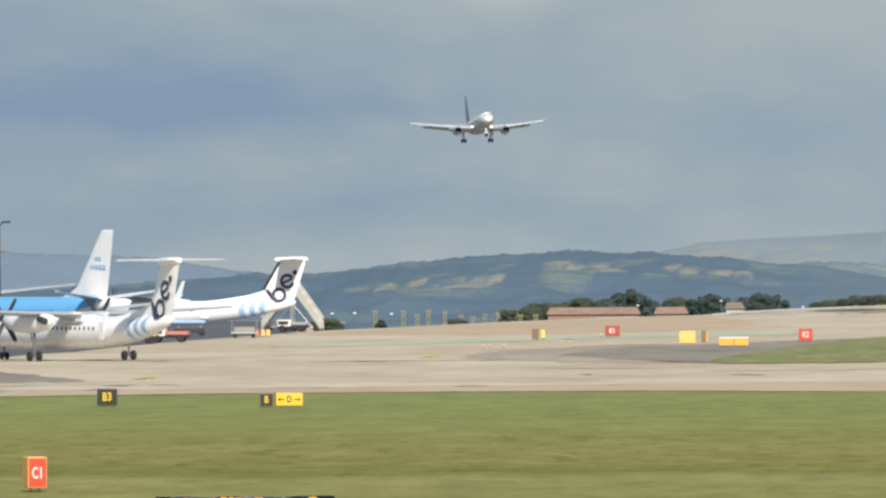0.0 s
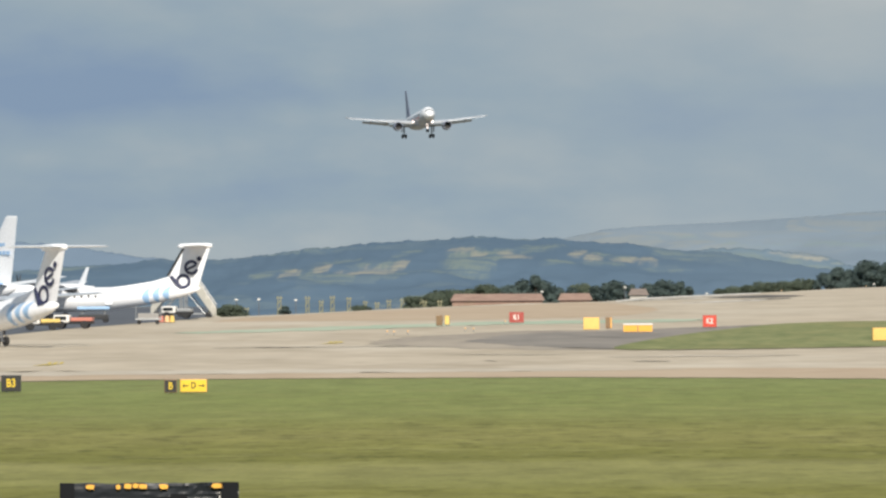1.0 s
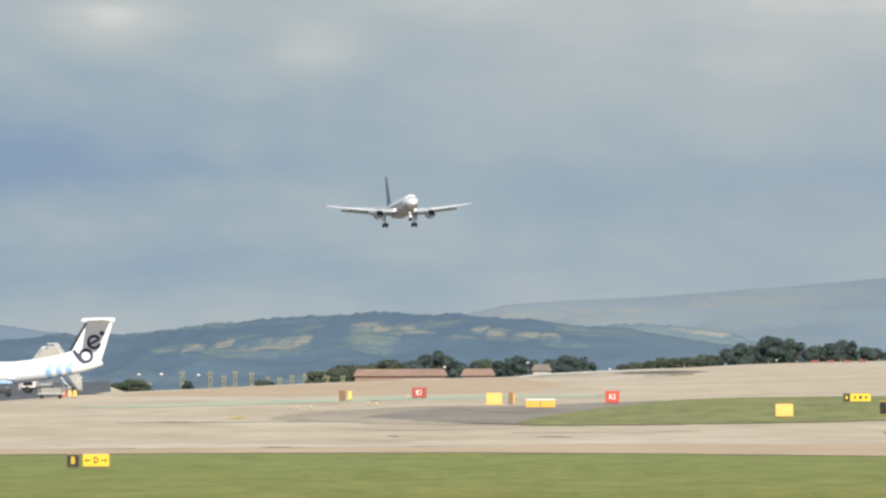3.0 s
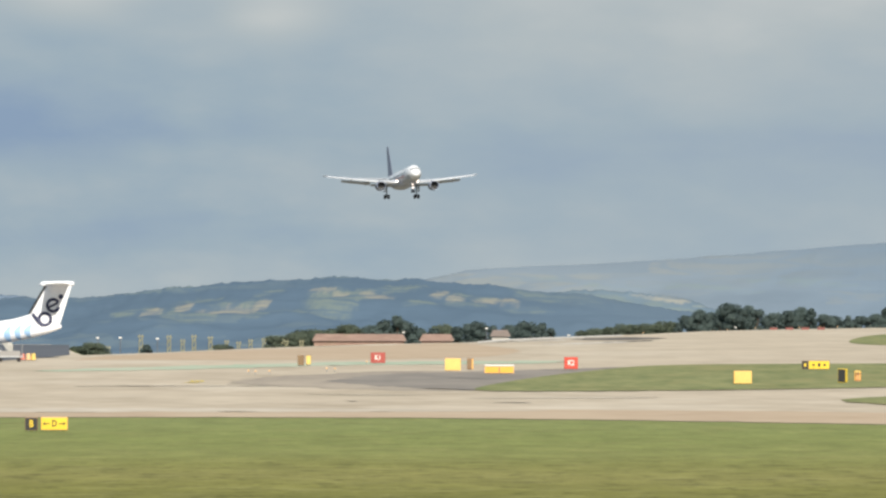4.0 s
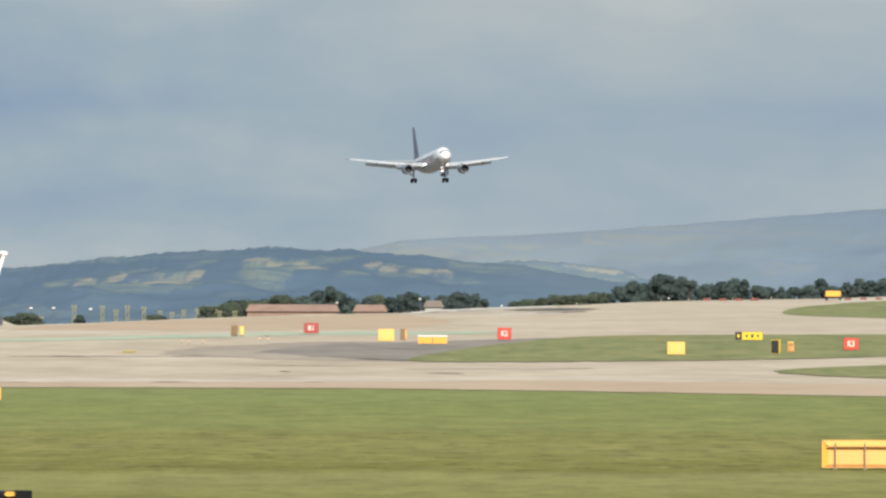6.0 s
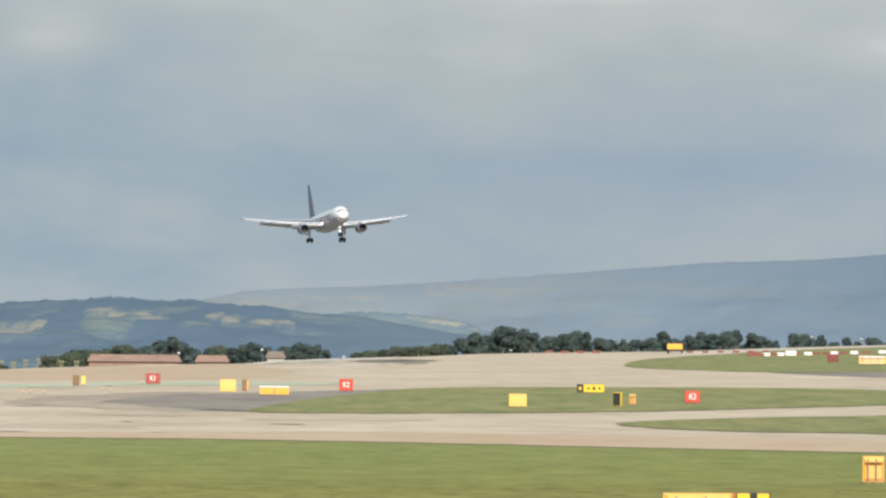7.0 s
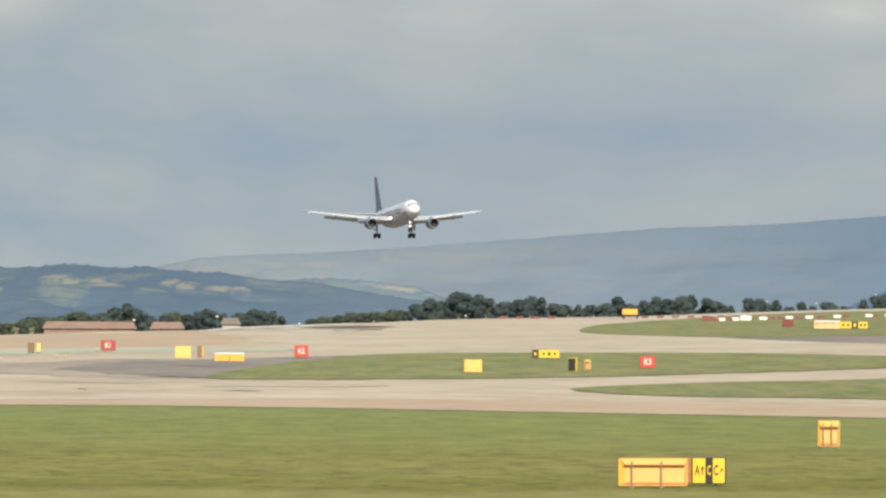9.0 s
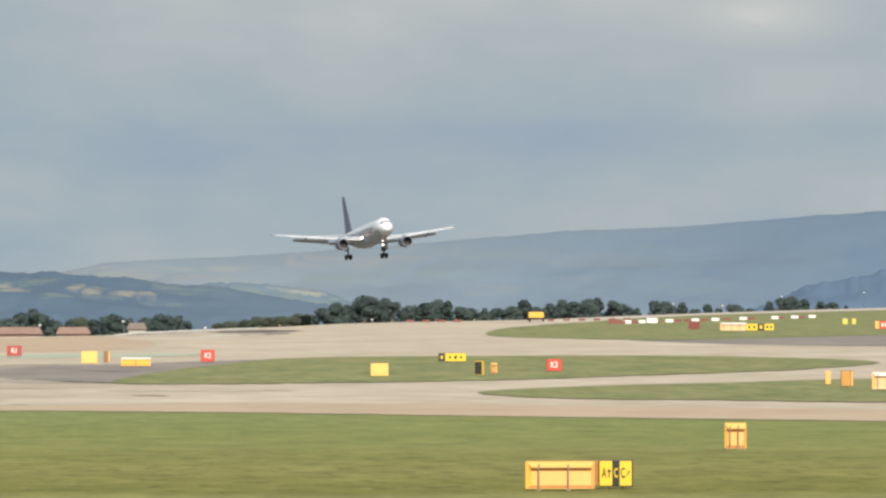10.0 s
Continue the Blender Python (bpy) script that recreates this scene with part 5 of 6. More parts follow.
sign(22.6, 763, 1.5, 1.05, "plain yellow back of a taxiway sign on grass", ORANGE, [(0, 1, LEMON)], [], turn=8, lift=0.05, deep=0.4)
sign(33.2, 885, 2.66, 0.82, "yellow and black direction sign with dark characters", BROWN, [(0, 0.24, BLACK), (0.24, 1, YELLOW)],
     [("bar", 0.7, 0.12, 0.3, YELLOW), ("bar", 1.2, 0.42, 0.2, BLACK), ("bar", 0.8, 0.62, 0.32, BLACK), ("bar", 1.2, 0.82, 0.2, BLACK)], legs=3)
sign(31.2, 773.4, 0.72, 1.15, "black sign with a bright yellow side on grass", YELLOW, [(0, 1, BLACK)], [], turn=-20, lift=0.05, deep=0.5)
sign_back(33.1, 787, 0.5, 0.85, "small orange sign back with two posts", ORANGE, posts=2)
t1 = sign(2.7, 843.6, 2.68, 0.62, "long low orange sign with a sunlit white top", ORANGE, [(0.03, 0.47, VANORANGE), (0.47, 0.53, BROWN), (0.53, 0.97, VANORANGE)], [], legs=3, lift=0.1, deep=0.7)
bm = bmesh.new()
box(bm, -1.36, 1.36, -0.06, 0.74, 0.73, 0.86, 0.02)
part("cover", bm, SIGNWHITE, t1, "white top cover")
t1 = sign(20.04, 362.6, 1.33, 1.06, "yellow and black direction sign lettered A, C, C with arrows", BLACK, [(0, 0.425, YELLOW), (0.395, 0.625, BLACK), (0.595, 1, YELLOW)],
          [("tall", "A", 0.16, 0.56, BLACK), ("arrow", 90, 0.31, 0.34, BLACK), ("tall", "C", 0.51, 0.5, YELLOW), ("tall", "C", 0.72, 0.56, BLACK), ("arrow", 60, 0.87, 0.22, BLACK)], turn=-6, deep=0.42, lift=0.06)
bm = bmesh.new()
box(bm, -0.95, -0.68, 0.06, 0.40, 0.10, 1.08, 0.02)
part("end_box", bm, DARK_ORANGE, t1, "rust-orange end box")
sign_back(17.69, 359.4, 2.66, 1.04, "orange back of a wide taxiway sign on steel posts", ORANGE, turn=2, posts=2, lift=0.08)
sign_back(30.35, 444.3, 1.04, 1.2, "orange back of a tall taxiway sign on steel posts", ORANGE, turn=10, posts=2, deep=0.18)
sign_back(57.2, 677, 1.75, 1.2, "faded pale orange sign back on grass", PEACH, posts=2)
sign(55.6, 691, 0.92, 1.2, "orange-brown sign seen on its side", BROWN, [(0, 0.8, paint("case_ochre", (0.55, 0.28, 0.06), 0.5)), (0.8, 1, ORANGE)], [], lift=0.05)
sign(55.0, 701.7, 0.4, 1.0, "slim orange marker sign on grass", ORANGE, [(0, 1, ORANGE)], [], lift=0.1)
sign(98.2, 1384, 4.2, 1.05, "wide yellow and black direction sign far off", BROWN, [(0, 0.42, YELLOW), (0.42, 0.66, BLACK), (0.66, 1, YELLOW)],
     [("bar", 0.8, 0.12, 0.4, BLACK), ("bar", 0.8, 0.3, 0.4, BLACK), ("bar", 0.8, 0.54, 0.5, YELLOW), ("bar", 0.8, 0.76, 0.4, BLACK), ("bar", 0.8, 0.9, 0.4, BLACK)], legs=4)
sign(120.2, 1426, 2.3, 1.25, "red sign with pale characters beside a yellow panel", DULLRED, [(0, 0.3, ORANGE), (0.3, 1, RED)], [("bar", 0.5, 0.52, 0.6, SIGNWHITE), ("bar", 0.5, 0.76, 0.6, SIGNWHITE)])
sign_back(95.3, 1400, 4.0, 1.15, "faded pale orange back of a wide sign", PEACH, posts=3)
sign(90.6, 1420, 1.75, 1.25, "dark red weathered sign back on grass", BROWN, [(0, 1, paint("maroon_panel", (0.2, 0.05, 0.04), 0.6))], [])
for dx in (0.0, 1.5):
    sign(124.9 + dx, 1556.7, 0.9 - dx * 0.15, 1.0, "yellow marker board on the far grass", LEMON, [(0, 1, paint("marker_yellow", (0.60, 0.56, 0.10), 0.55))], [], legs=1, group="marker boards")
sign_back(205.0, 2330, 5.0, 1.3, "yellow-brown sign back at the field edge", PEACH, posts=3)


def wrapped_sign():
    """A wide sign bundled in black plastic sheet, taped, with its yellow face showing through tears."""
    t = thing("wrapped_sign", pose(-13.35, 267.5, 0.0, 0, 0, 2), "wide sign wrapped in torn black plastic sheet on white posts", "airport sign")
    rng = random.Random(4)
    bm = bmesh.new()
    nx, nz = 70, 14
    w, z0, z1, d = 5.2, 0.33, 1.47, 0.32
    grid = []
    for i in range(nx + 1):
        row = []
        x = -w / 2 + w * i / nx
        for k in range(nz + 1):
            z = z0 + (z1 - z0) * k / nz
            rough = 0.25 if x < -0.2 else 0.55 if x < 1.0 else 1.1
            crease = rough * (0.05 * noise.fractal(Vector((x * 0.7, z * 4.2, 1.7)), 0.6, 2.0, 4) + 0.016 * noise.noise(Vector((x * 9, z * 5, 0))))
            sag = 0.05 * noise.noise(Vector((x * 1.4, 0, 8))) if k in (0, nz) else 0
            edge = 0.012 * (1 - min(1, min(k, nz - k) / 2))
            row.append(bm.verts.new((x, crease + edge, z + sag - (0.24 * max(0, 1 - i / 6) if k == 0 else 0))))
        grid.append(row)
    for a, b in zip(grid, grid[1:]):
        for k in range(nz):
            bm.faces.new((a[k], b[k], b[k + 1], a[k + 1]))
    back = [[bm.verts.new((v.co.x, d, v.co.z)) for v in (row[0], row[-1])] for row in grid]
    for i in range(nx):
        bm.faces.new((grid[i][-1], grid[i + 1][-1], back[i + 1][1], back[i][1]))
        bm.faces.new((grid[i][0], back[i][0], back[i + 1][0], grid[i + 1][0]))
        bm.faces.new((back[i][0], back[i][1], back[i + 1][1], back[i + 1][0]))
    for i in (0, nx):
        bm.faces.new(grid[i] + [back[i][1], back[i][0]])
    part("plastic_wrap", bm, WRAP, t)
    for x, wide in ((-2.38, 0.42), (2.32, 0.5), (0.86, 0.48)):
        bm = bmesh.new()
        za, zb = (z0 - (0.16 if x < 0 else 0.02), z1 + 0.02) if abs(x) > 1 else (z0, 1.16)
        box(bm, x - wide / 2, x + wide / 2, -0.12, -0.08, za, zb, 0.012)
        part("tape_band", bm, TAPE, t, "matt black tape band")
    for x, wide in ((-1.73, 0.24), (-0.9, 0.12), (-0.62, 0.2), (-0.4, 0.16), (-0.18, 0.24), (0.42, 0.26), (1.96, 0.28)):
        bm = bmesh.new()
        z = 1.37 + rng.uniform(-0.01, 0.03)
        vs = [bm.verts.new((x + a * wide * rng.uniform(0.8, 1.2), -0.12, z + c * rng.uniform(0.8, 1.2))) for a, c in ((-0.5, -0.04), (-0.2, -0.065), (0.5, -0.06), (0.55, 0.05), (0.1, 0.07), (-0.45, 0.06))]
        bm.faces.new(vs)
        solid(bm, 0.02)
        part("torn_patch", bm, VANORANGE, t, "bright yellow face showing through a tear")
    bm = bmesh.new()
    box(bm, 0.26, 0.52, -0.12, -0.09, 0.33, 0.50)
    part("tag", bm, paint("tag_ochre", (0.45, 0.22, 0.03), 0.6), t)
    for x in (-2.2, -0.33, 2.05):
        bm = bmesh.new()
        rod(bm, (x, 0.05, 0.0), (x, 0.05, 1.2), 0.036, 0.036, 10)
        part("post", bm, SIGNWHITE, t, "white painted post")


wrapped_sign()


# ---- barriers, lights and markers on the far field ----
def barrier(m, mat, label):
    t = thing("barrier", m, label, "barrier", "plastic barriers along the track")
    bm = bmesh.new()
    vs = []
    for x in (-0.95, 0.95):
        vs.append([bm.verts.new((x, y, z)) for y, z in ((-0.28, 0), (-0.28, 0.18), (-0.12, 0.38), (-0.09, 0.85), (0.09, 0.85), (0.12, 0.38), (0.28, 0.18), (0.28, 0))])
    for k in range(8):
        bm.faces.new((vs[0][k], vs[0][(k + 1) % 8], vs[1][(k + 1) % 8], vs[1][k]))
    bm.faces.new(vs[0])
    bm.faces.new(vs[1][::-1])
    part("body", bm, mat, t)
    bm = bmesh.new()
    box(bm, 0.95, 1.03, -0.05, 0.05, 0.25, 0.75)
    part("lug", bm, mat, t)
    return t


white_barrier = barrier(pose(96.5, 1630, 0.03, 0, 0, 8), SIGNWHITE, "white plastic barrier standing on the grass")
red_barrier = barrier(pose(88.0, 1598, 0.03, 0, 0, 4), MAROON, "dull red plastic barrier standing on the grass")
RED_AT = (0.03, 0.09, 0.155, 0.19, 0.29, 0.34, 0.42, 0.535, 0.66, 0.82, 0.935)
WHITE_AT = (0.055, 0.12, 0.25, 0.375, 0.475, 0.62, 0.79, 0.90, 1.0)
for i, u in enumerate(RED_AT):
    copy_thing(red_barrier, pose(88 + 52 * u, 1595 + 232 * u, 0.05, 0, 0, 6 + 9 * math.sin(i * 1.7)) @ Matrix.Diagonal((0.72, 0.6, 0.55, 1)))
for i, u in enumerate(WHITE_AT):
    copy_thing(white_barrier, pose(88 + 52 * u, 1595 + 232 * u, 0.05, 0, 0, 6 + 9 * math.sin(i * 2.3)) @ Matrix.Diagonal((0.72, 0.6, 0.62, 1)))
for i in range(6):
    copy_thing(red_barrier, pose(81.5 + i * 3.3, 1690 + i * 9, 0.06, 0, 0, 8) @ Matrix.Diagonal((0.6, 0.5, 0.42, 1)))
for i in range(4):
    copy_thing(red_barrier, pose(54.5 + i * 2.9, 1655 + i * 1.5, 0.01, 0, 0, 3) @ Matrix.Diagonal((0.7, 0.5, 0.5, 1)))


def edge_light(m):
    t = thing("edge_light", m, "small pale runway edge light on a stub", "airfield light", "edge lights")
    bm = bmesh.new()
    rod(bm, (0, 0, 0), (0, 0, 0.22), 0.06, 0.05, 8)
    part("stub", bm, STEEL, t)
    bm = bmesh.new()
    bmesh.ops.create_uvsphere(bm, u_segments=10, v_segments=6, radius=0.1, matrix=Matrix.Translation((0, 0, 0.3)))
    part("lens", bm, PEACH, t, smooth=True)
    return t


first_light = edge_light(pose(-10.5, 940, 0.05))
for x, y in ((-20.1, 838), (-19.4, 835), (-18.2, 838), (50.8, 1640), (64.5, 1700), (68, 1705), (45.0, 1610), (28, 1490), (60, 1680), (96, 1800), (-12.6, 862), (-13.4, 864)):
    copy_thing(first_light, pose(x, y, 0.05))


def cross_mast(m, tall):
    """A frangible approach-light mast with a crossbar of lamps."""
    t = thing("approach_light_mast", m, "tall yellow approach light mast beyond the runway end", "light mast", "approach light masts")
    bm = bmesh.new()
    for sx in (-0.28, 0.28):
        for sy in (-0.28, 0.28):
            rod(bm, (sx, sy, 0), (sx * 0.7, sy * 0.7, tall), 0.06, 0.05, 6)
    n = int(tall / 0.9)
    for k in range(n):
        z = k * tall / n
        rod(bm, (-0.28, -0.28, z), (0.28, -0.28, z + tall / n), 0.035, 0.035, 5)
        rod(bm, (-0.28, 0.28, z), (0.28, 0.28, z + tall / n), 0.035, 0.035, 5)
    part("lattice", bm, MAST, t)
    bm = bmesh.new()
    box(bm, -0.42, 0.42, -0.06, 0.06, tall, tall + 0.12)
    part("crossbar", bm, MAST, t)
    for x in (-0.3, 0.3):
        bm = bmesh.new()
        rod(bm, (x * 0.7, 0.0, tall + 0.12), (x * 0.7, -0.06, tall + 0.3), 0.07, 0.09, 8)
        part("lamp", bm, MAST, t)
    return t


for b, e, d in [(-2.043, -0.316, 1250), (-1.868, -0.319, 1290), (-1.783, -0.344, 1330), (-1.713, -0.316, 1270), (-1.611, -0.326, 1330), (-1.436, -0.358, 1370), (-1.362, -0.344, 1400), (-1.278, -0.337, 1400), (-1.173, -0.337, 1340), (-1.141, -0.348, 1340), (-1.046, -0.348, 1330), (-1.510, -0.351, 1500), (-2.247, -0.386, 1300)]:
    x, y = on_bearing(b, d)
    gz = ground_z(x, y)
    cross_mast(pose(x, y, gz - 0.02, 0, 0, 10), 8.4 + math.tan(radians(e)) * d - gz - 0.5)


def lamp_post(b, e):
    """A tall lamp standing beyond the field, its pale head above the trees."""
    d = edge_of(b) + 120
    x, y = on_bearing(b, d)
    gz = ground_z(x, y)
    tall = 8.4 + math.tan(radians(e)) * d - gz
    t = thing("lamp_post", pose(x, y, gz - 0.02), "tall grey lamp post with a pale head among trees", "lamp post", "lamp posts")
    bm = bmesh.new()
    rod(bm, (0, 0, 0), (0, 0, tall), 0.08, 0.05, 8)
    part("pole", bm, GEAR, t)
    bm = bmesh.new()
    box(bm, -0.2, 0.2, -0.15, 0.15, tall - 0.08, tall + 0.12, 0.04)
    part("lamp_head", bm, SIGNWHITE, t, "pale lamp head")


for b, e in [(3.518, -0.176), (3.826, -0.186), (4.195, -0.130), (4.704, -0.105), (0.105, -0.284), (0.614, -0.326), (1.650, -0.274), (-0.411, -0.309), (-2.31, -0.347), (-2.17, -0.346), (-1.94, -0.352)]:
    lamp_post(b, e)


# ---- buildings beyond the edge ----
def low_building(x, y, w, deep, top, wall, roof, label, bays):
    gz = ground_z(x, y) - 0.3
    t = thing("low_building", pose(x, y, gz), label, "building")
    tall = top - gz
    eave = tall - 1.0
    bm = bmesh.new()
    box(bm, -w / 2, w / 2, 0, deep, 0, eave)
    body = part("wall", bm, wall, t)
    bm = bmesh.new()
    vs = [bm.verts.new(c) for c in ((-w / 2 - 0.3, -0.3, eave), (w / 2 + 0.3, -0.3, eave), (w / 2 + 0.3, deep + 0.3, eave), (-w / 2 - 0.3, deep + 0.3, eave), (-w / 2 + 0.2, deep / 2, tall), (w / 2 - 0.2, deep / 2, tall))]
    for f in ((0, 1, 5, 4), (2, 3, 4, 5), (1, 2, 5), (3, 0, 4), (3, 2, 1, 0)):
        bm.faces.new([vs[i] for i in f])
    part("roof", bm, roof, t)
    for k in range(bays):
        cx = -w / 2 + (k + 0.5) * w / bays
        bm = bmesh.new()
        box(bm, cx - 0.6, cx + 0.6, -0.05, 0.03, eave - 1.9, eave - 0.7)
        part("window", bm, GLASS, body)
    return t


low_building(*on_bearing(-0.688, 1330), 13.0, 8, 0.95, BRICK, BRICK, "long low red-brown brick building with a tiled roof", 5)
low_building(*on_bearing(-0.205, 1365), 4.6, 7, 0.75, BRICK, BRICK, "small red-brown building beside trees", 2)
low_building(*on_bearing(0.19, 1450), 2.7, 6, 0.95, RENDER, ROOF, "small pale rendered building between trees", 1)


# ---- trees ----
def tree_model(seed, leafmat, label, name="tree", wide=1.0):
    """A broadleaf tree 10 m high: trunk, limbs and a crown of many small leaf clumps."""
    rng = random.Random(seed)
    t = thing(name, pose(0, -400 - seed * 30, 0), label, "tree", "trees behind the airfield")
    bm = bmesh.new()
    rod(bm, (0, 0, -0.5), (0.1, 0, 4.5), 0.34, 0.2, 9)
    lobes = []
    for k in range(24):
        a = rng.uniform(0, 6.28)
        r = rng.uniform(0.6, 3.0) * wide
        z = rng.uniform(2.2, 8.9) if k else 8.8
        r *= 1.0 - max(0, (z - 6.5) / 4.5)
        c = Vector((r * math.cos(a), r * math.sin(a), z))
        lobes.append((c, rng.uniform(0.7, 1.3)))
        rod(bm, (0.05, 0, min(4.2, z * 0.6)), c, 0.13, 0.04, 6)
    part("trunk", bm, BARK, t)
    bm = bmesh.new()
    for c, rad in lobes:
        for _ in range(290):
            v = Vector((rng.gauss(0, 1), rng.gauss(0, 1), rng.gauss(0, 1))).normalized() * rad * rng.uniform(0.6, 1.15)
            v.x *= 1.15 * wide
            v.y *= 1.15 * wide
            v.z *= 0.8
            p = c + v
            s = rng.uniform(0.12, 0.24)
            face = (v.normalized() + Vector((rng.uniform(-0.4, 0.4), rng.uniform(-0.7, 0.1), rng.uniform(-0.1, 0.6)))).normalized()
            u = face.cross(Vector((rng.uniform(-1, 1), rng.uniform(-1, 1), rng.uniform(-1, 1)))).normalized()
            w = face.cross(u)
            q = [bm.verts.new(p + u * s * a + w * s * b) for a, b in ((-1, -0.2), (0, -0.9), (1, 0.1), (0.2, 0.9))]
            bm.faces.new(q)
    part("crown", bm, leafmat, t)
    return t


MODELS = [tree_model(k, LEAF if k % 3 else LEAF2, "dark green broadleaf tree behind the runway, haze blue-grey in its leaves" if k % 3 else "olive green broadleaf tree behind the runway", wide=(1.0, 0.8, 0.55, 0.95, 0.68)[k % 5]) for k in range(5)]
first_used = set()


def plant(b, top, k, beyond=180, wide=1.0):
    d = edge_of(b) + beyond
    x, y = on_bearing(b, d)
    gz = ground_z(x, y)
    tall = (8.4 + math.tan(radians(top)) * d - gz) / 9.9
    m = Matrix.LocRotScale((x, y, gz), Euler((0, 0, b * 40)), (tall * wide, tall * wide, tall))
    if k % 5 not in first_used:
        first_used.add(k % 5)
        MODELS[k % 5].matrix_basis = m
        return
    copy = copy_thing(MODELS[k % 5], m)
    copy.matrix_basis = m


TREES = [(-1.211, -0.326), (-1.116, -0.309), (-1.004, -0.284), (-0.920, -0.291), (-0.828, -0.277), (-0.737, -0.256), (-0.632, -0.260), (-0.527, -0.221), (-0.456, -0.193), (-0.393, -0.232), (-0.302, -0.288), (-0.218, -0.274), (-0.161, -0.253), (-0.070, -0.267), (0.000, -0.242), (0.063, -0.235), (0.133, -0.260), (0.288, -0.249), (0.365, -0.232), (0.435, -0.242), (0.498, -0.274), (0.723, -0.291), (0.800, -0.277), (0.878, -0.270), (0.969, -0.249), (1.053, -0.256), (1.130, -0.246), (1.211, -0.232), (1.306, -0.239), (1.376, -0.190), (1.432, -0.161), (1.502, -0.176), (1.566, -0.144), (1.636, -0.119), (1.713, -0.133), (1.776, -0.154), (1.847, -0.183), (1.913, -0.176), (1.987, -0.161), (2.057, -0.144), (2.127, -0.151), (2.198, -0.183), (2.275, -0.197), (2.338, -0.197), (2.422, -0.193), (2.510, -0.186), (2.601, -0.144), (2.668, -0.183), (2.759, -0.169), (2.815, -0.144), (2.900, -0.154), (2.977, -0.140), (3.061, -0.130), (3.145, -0.147), (3.212, -0.169), (3.293, -0.197), (3.412, -0.147), (3.475, -0.154), (3.570, -0.161), (3.651, -0.200), (3.728, -0.172), (3.809, -0.197), (3.904, -0.169), (4.002, -0.200), (4.125, -0.154), (4.199, -0.133), (4.255, -0.123), (4.335, -0.140), (4.430, -0.154), (4.500, -0.161), (4.599, -0.183), (4.915, -0.154), (5.002, -0.140)]
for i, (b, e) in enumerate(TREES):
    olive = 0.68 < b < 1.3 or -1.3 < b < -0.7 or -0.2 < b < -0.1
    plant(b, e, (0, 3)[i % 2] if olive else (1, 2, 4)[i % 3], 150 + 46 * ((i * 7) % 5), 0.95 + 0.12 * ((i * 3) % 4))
for i, (b, e) in enumerate([(-2.342, -0.372), (-2.299, -0.386), (-1.997, -0.383), (-1.541, -0.383), (-1.492, -0.390), (-2.422, -0.393)]):
    plant(b, e, i, 120, 1.5)


# ---- vehicles and steps on the apron ----
def simple_wheel(parent, x, y, r=0.42):
    return wheel("wheel", parent, x, y, r, r, 0.26)


def truck(m, label, cab, bed, w=2.3, long=5.0, tall=2.4, flat=False):
    """A service vehicle: chassis, cab with glass, load body and four wheels."""
    t = thing("service_vehicle", m, label, "vehicle", "apron vehicles")
    bm = bmesh.new()
    box(bm, -long / 2, long / 2, -w / 2 + 0.1, w / 2 - 0.1, 0.45, 0.75, 0.03)
    part("chassis", bm, DARK, t)
    bm = bmesh.new()
    box(bm, long / 2 - 1.6, long / 2, -w / 2, w / 2, 0.6, tall * 0.86, 0.12)
    c = part("cab", bm, cab, t)
    bm = bmesh.new()
    box(bm, long / 2 - 1.3, long / 2 - 0.15, -w / 2 - 0.01, w / 2 + 0.01, tall * 0.52, tall * 0.78, 0.03)
    part("cab_window", bm, GLASS, c)
    bm = bmesh.new()
    box(bm, -long / 2, long / 2 - 1.7, -w / 2, w / 2, 0.75, 1.1 if flat else tall, 0.05)
    part("load_body", bm, bed, t)
    for x in (-long * 0.3, long * 0.32):
        for s in (-1, 1):
            simple_wheel(t, x, s * (w / 2 - 0.12))
    return t


truck(pose(78.0, 1672, 0.03, 0, 0, 86), "orange airfield truck at the edge of the field", VANORANGE, VANORANGE, 2.7, 5.5, 1.75)
tug = truck(pose(-46.4, 1040, 0.03, 0, 0, 175), "white apron tug driving beside the steps", SIGNWHITE, STEEL, 1.8, 3.4, 1.6, True)
truck(pose(-53.4, 921, 0.03, 0, 0, 176), "red and white baggage tractor on the apron", SIGNWHITE, SALMON, 1.9, 3.9, 1.6, True)
truck(pose(-55.7, 906, 0.03, 0, 0, 185), "white van with a yellow base on the apron", SIGNWHITE, LEMON, 1.9, 3.6, 1.5, True)


def baggage_cart(m, mat, label):
    t = thing("baggage_cart", m, label, "baggage cart", "baggage carts")
    bm = bmesh.new()
    box(bm, -1.4, 1.4, -0.8, 0.8, 0.45, 0.6, 0.02)
    part("deck", bm, STEEL, t)
    for sx in (-1.3, 1.3):
        for sy in (-0.72, 0.72):
            bm = bmesh.new()
            rod(bm, (sx, sy, 0.6), (sx, sy, 1.9), 0.05, 0.05, 8)
            part("upright", bm, STEEL, t)
    bm = bmesh.new()
    box(bm, -1.1, 1.1, -0.6, 0.6, 0.6, 1.15, 0.04)
    part("load", bm, mat, t)
    for x in (-0.95, 0.95):
        for s in (-1, 1):
            wheel("wheel", t, x, s * 0.62, 0.22, 0.22, 0.14)
    return t


baggage_cart(pose(-48.2, 966, 0.03, 0, 0, 4), LOADGREY, "grey steel baggage cart with grey-brown load")


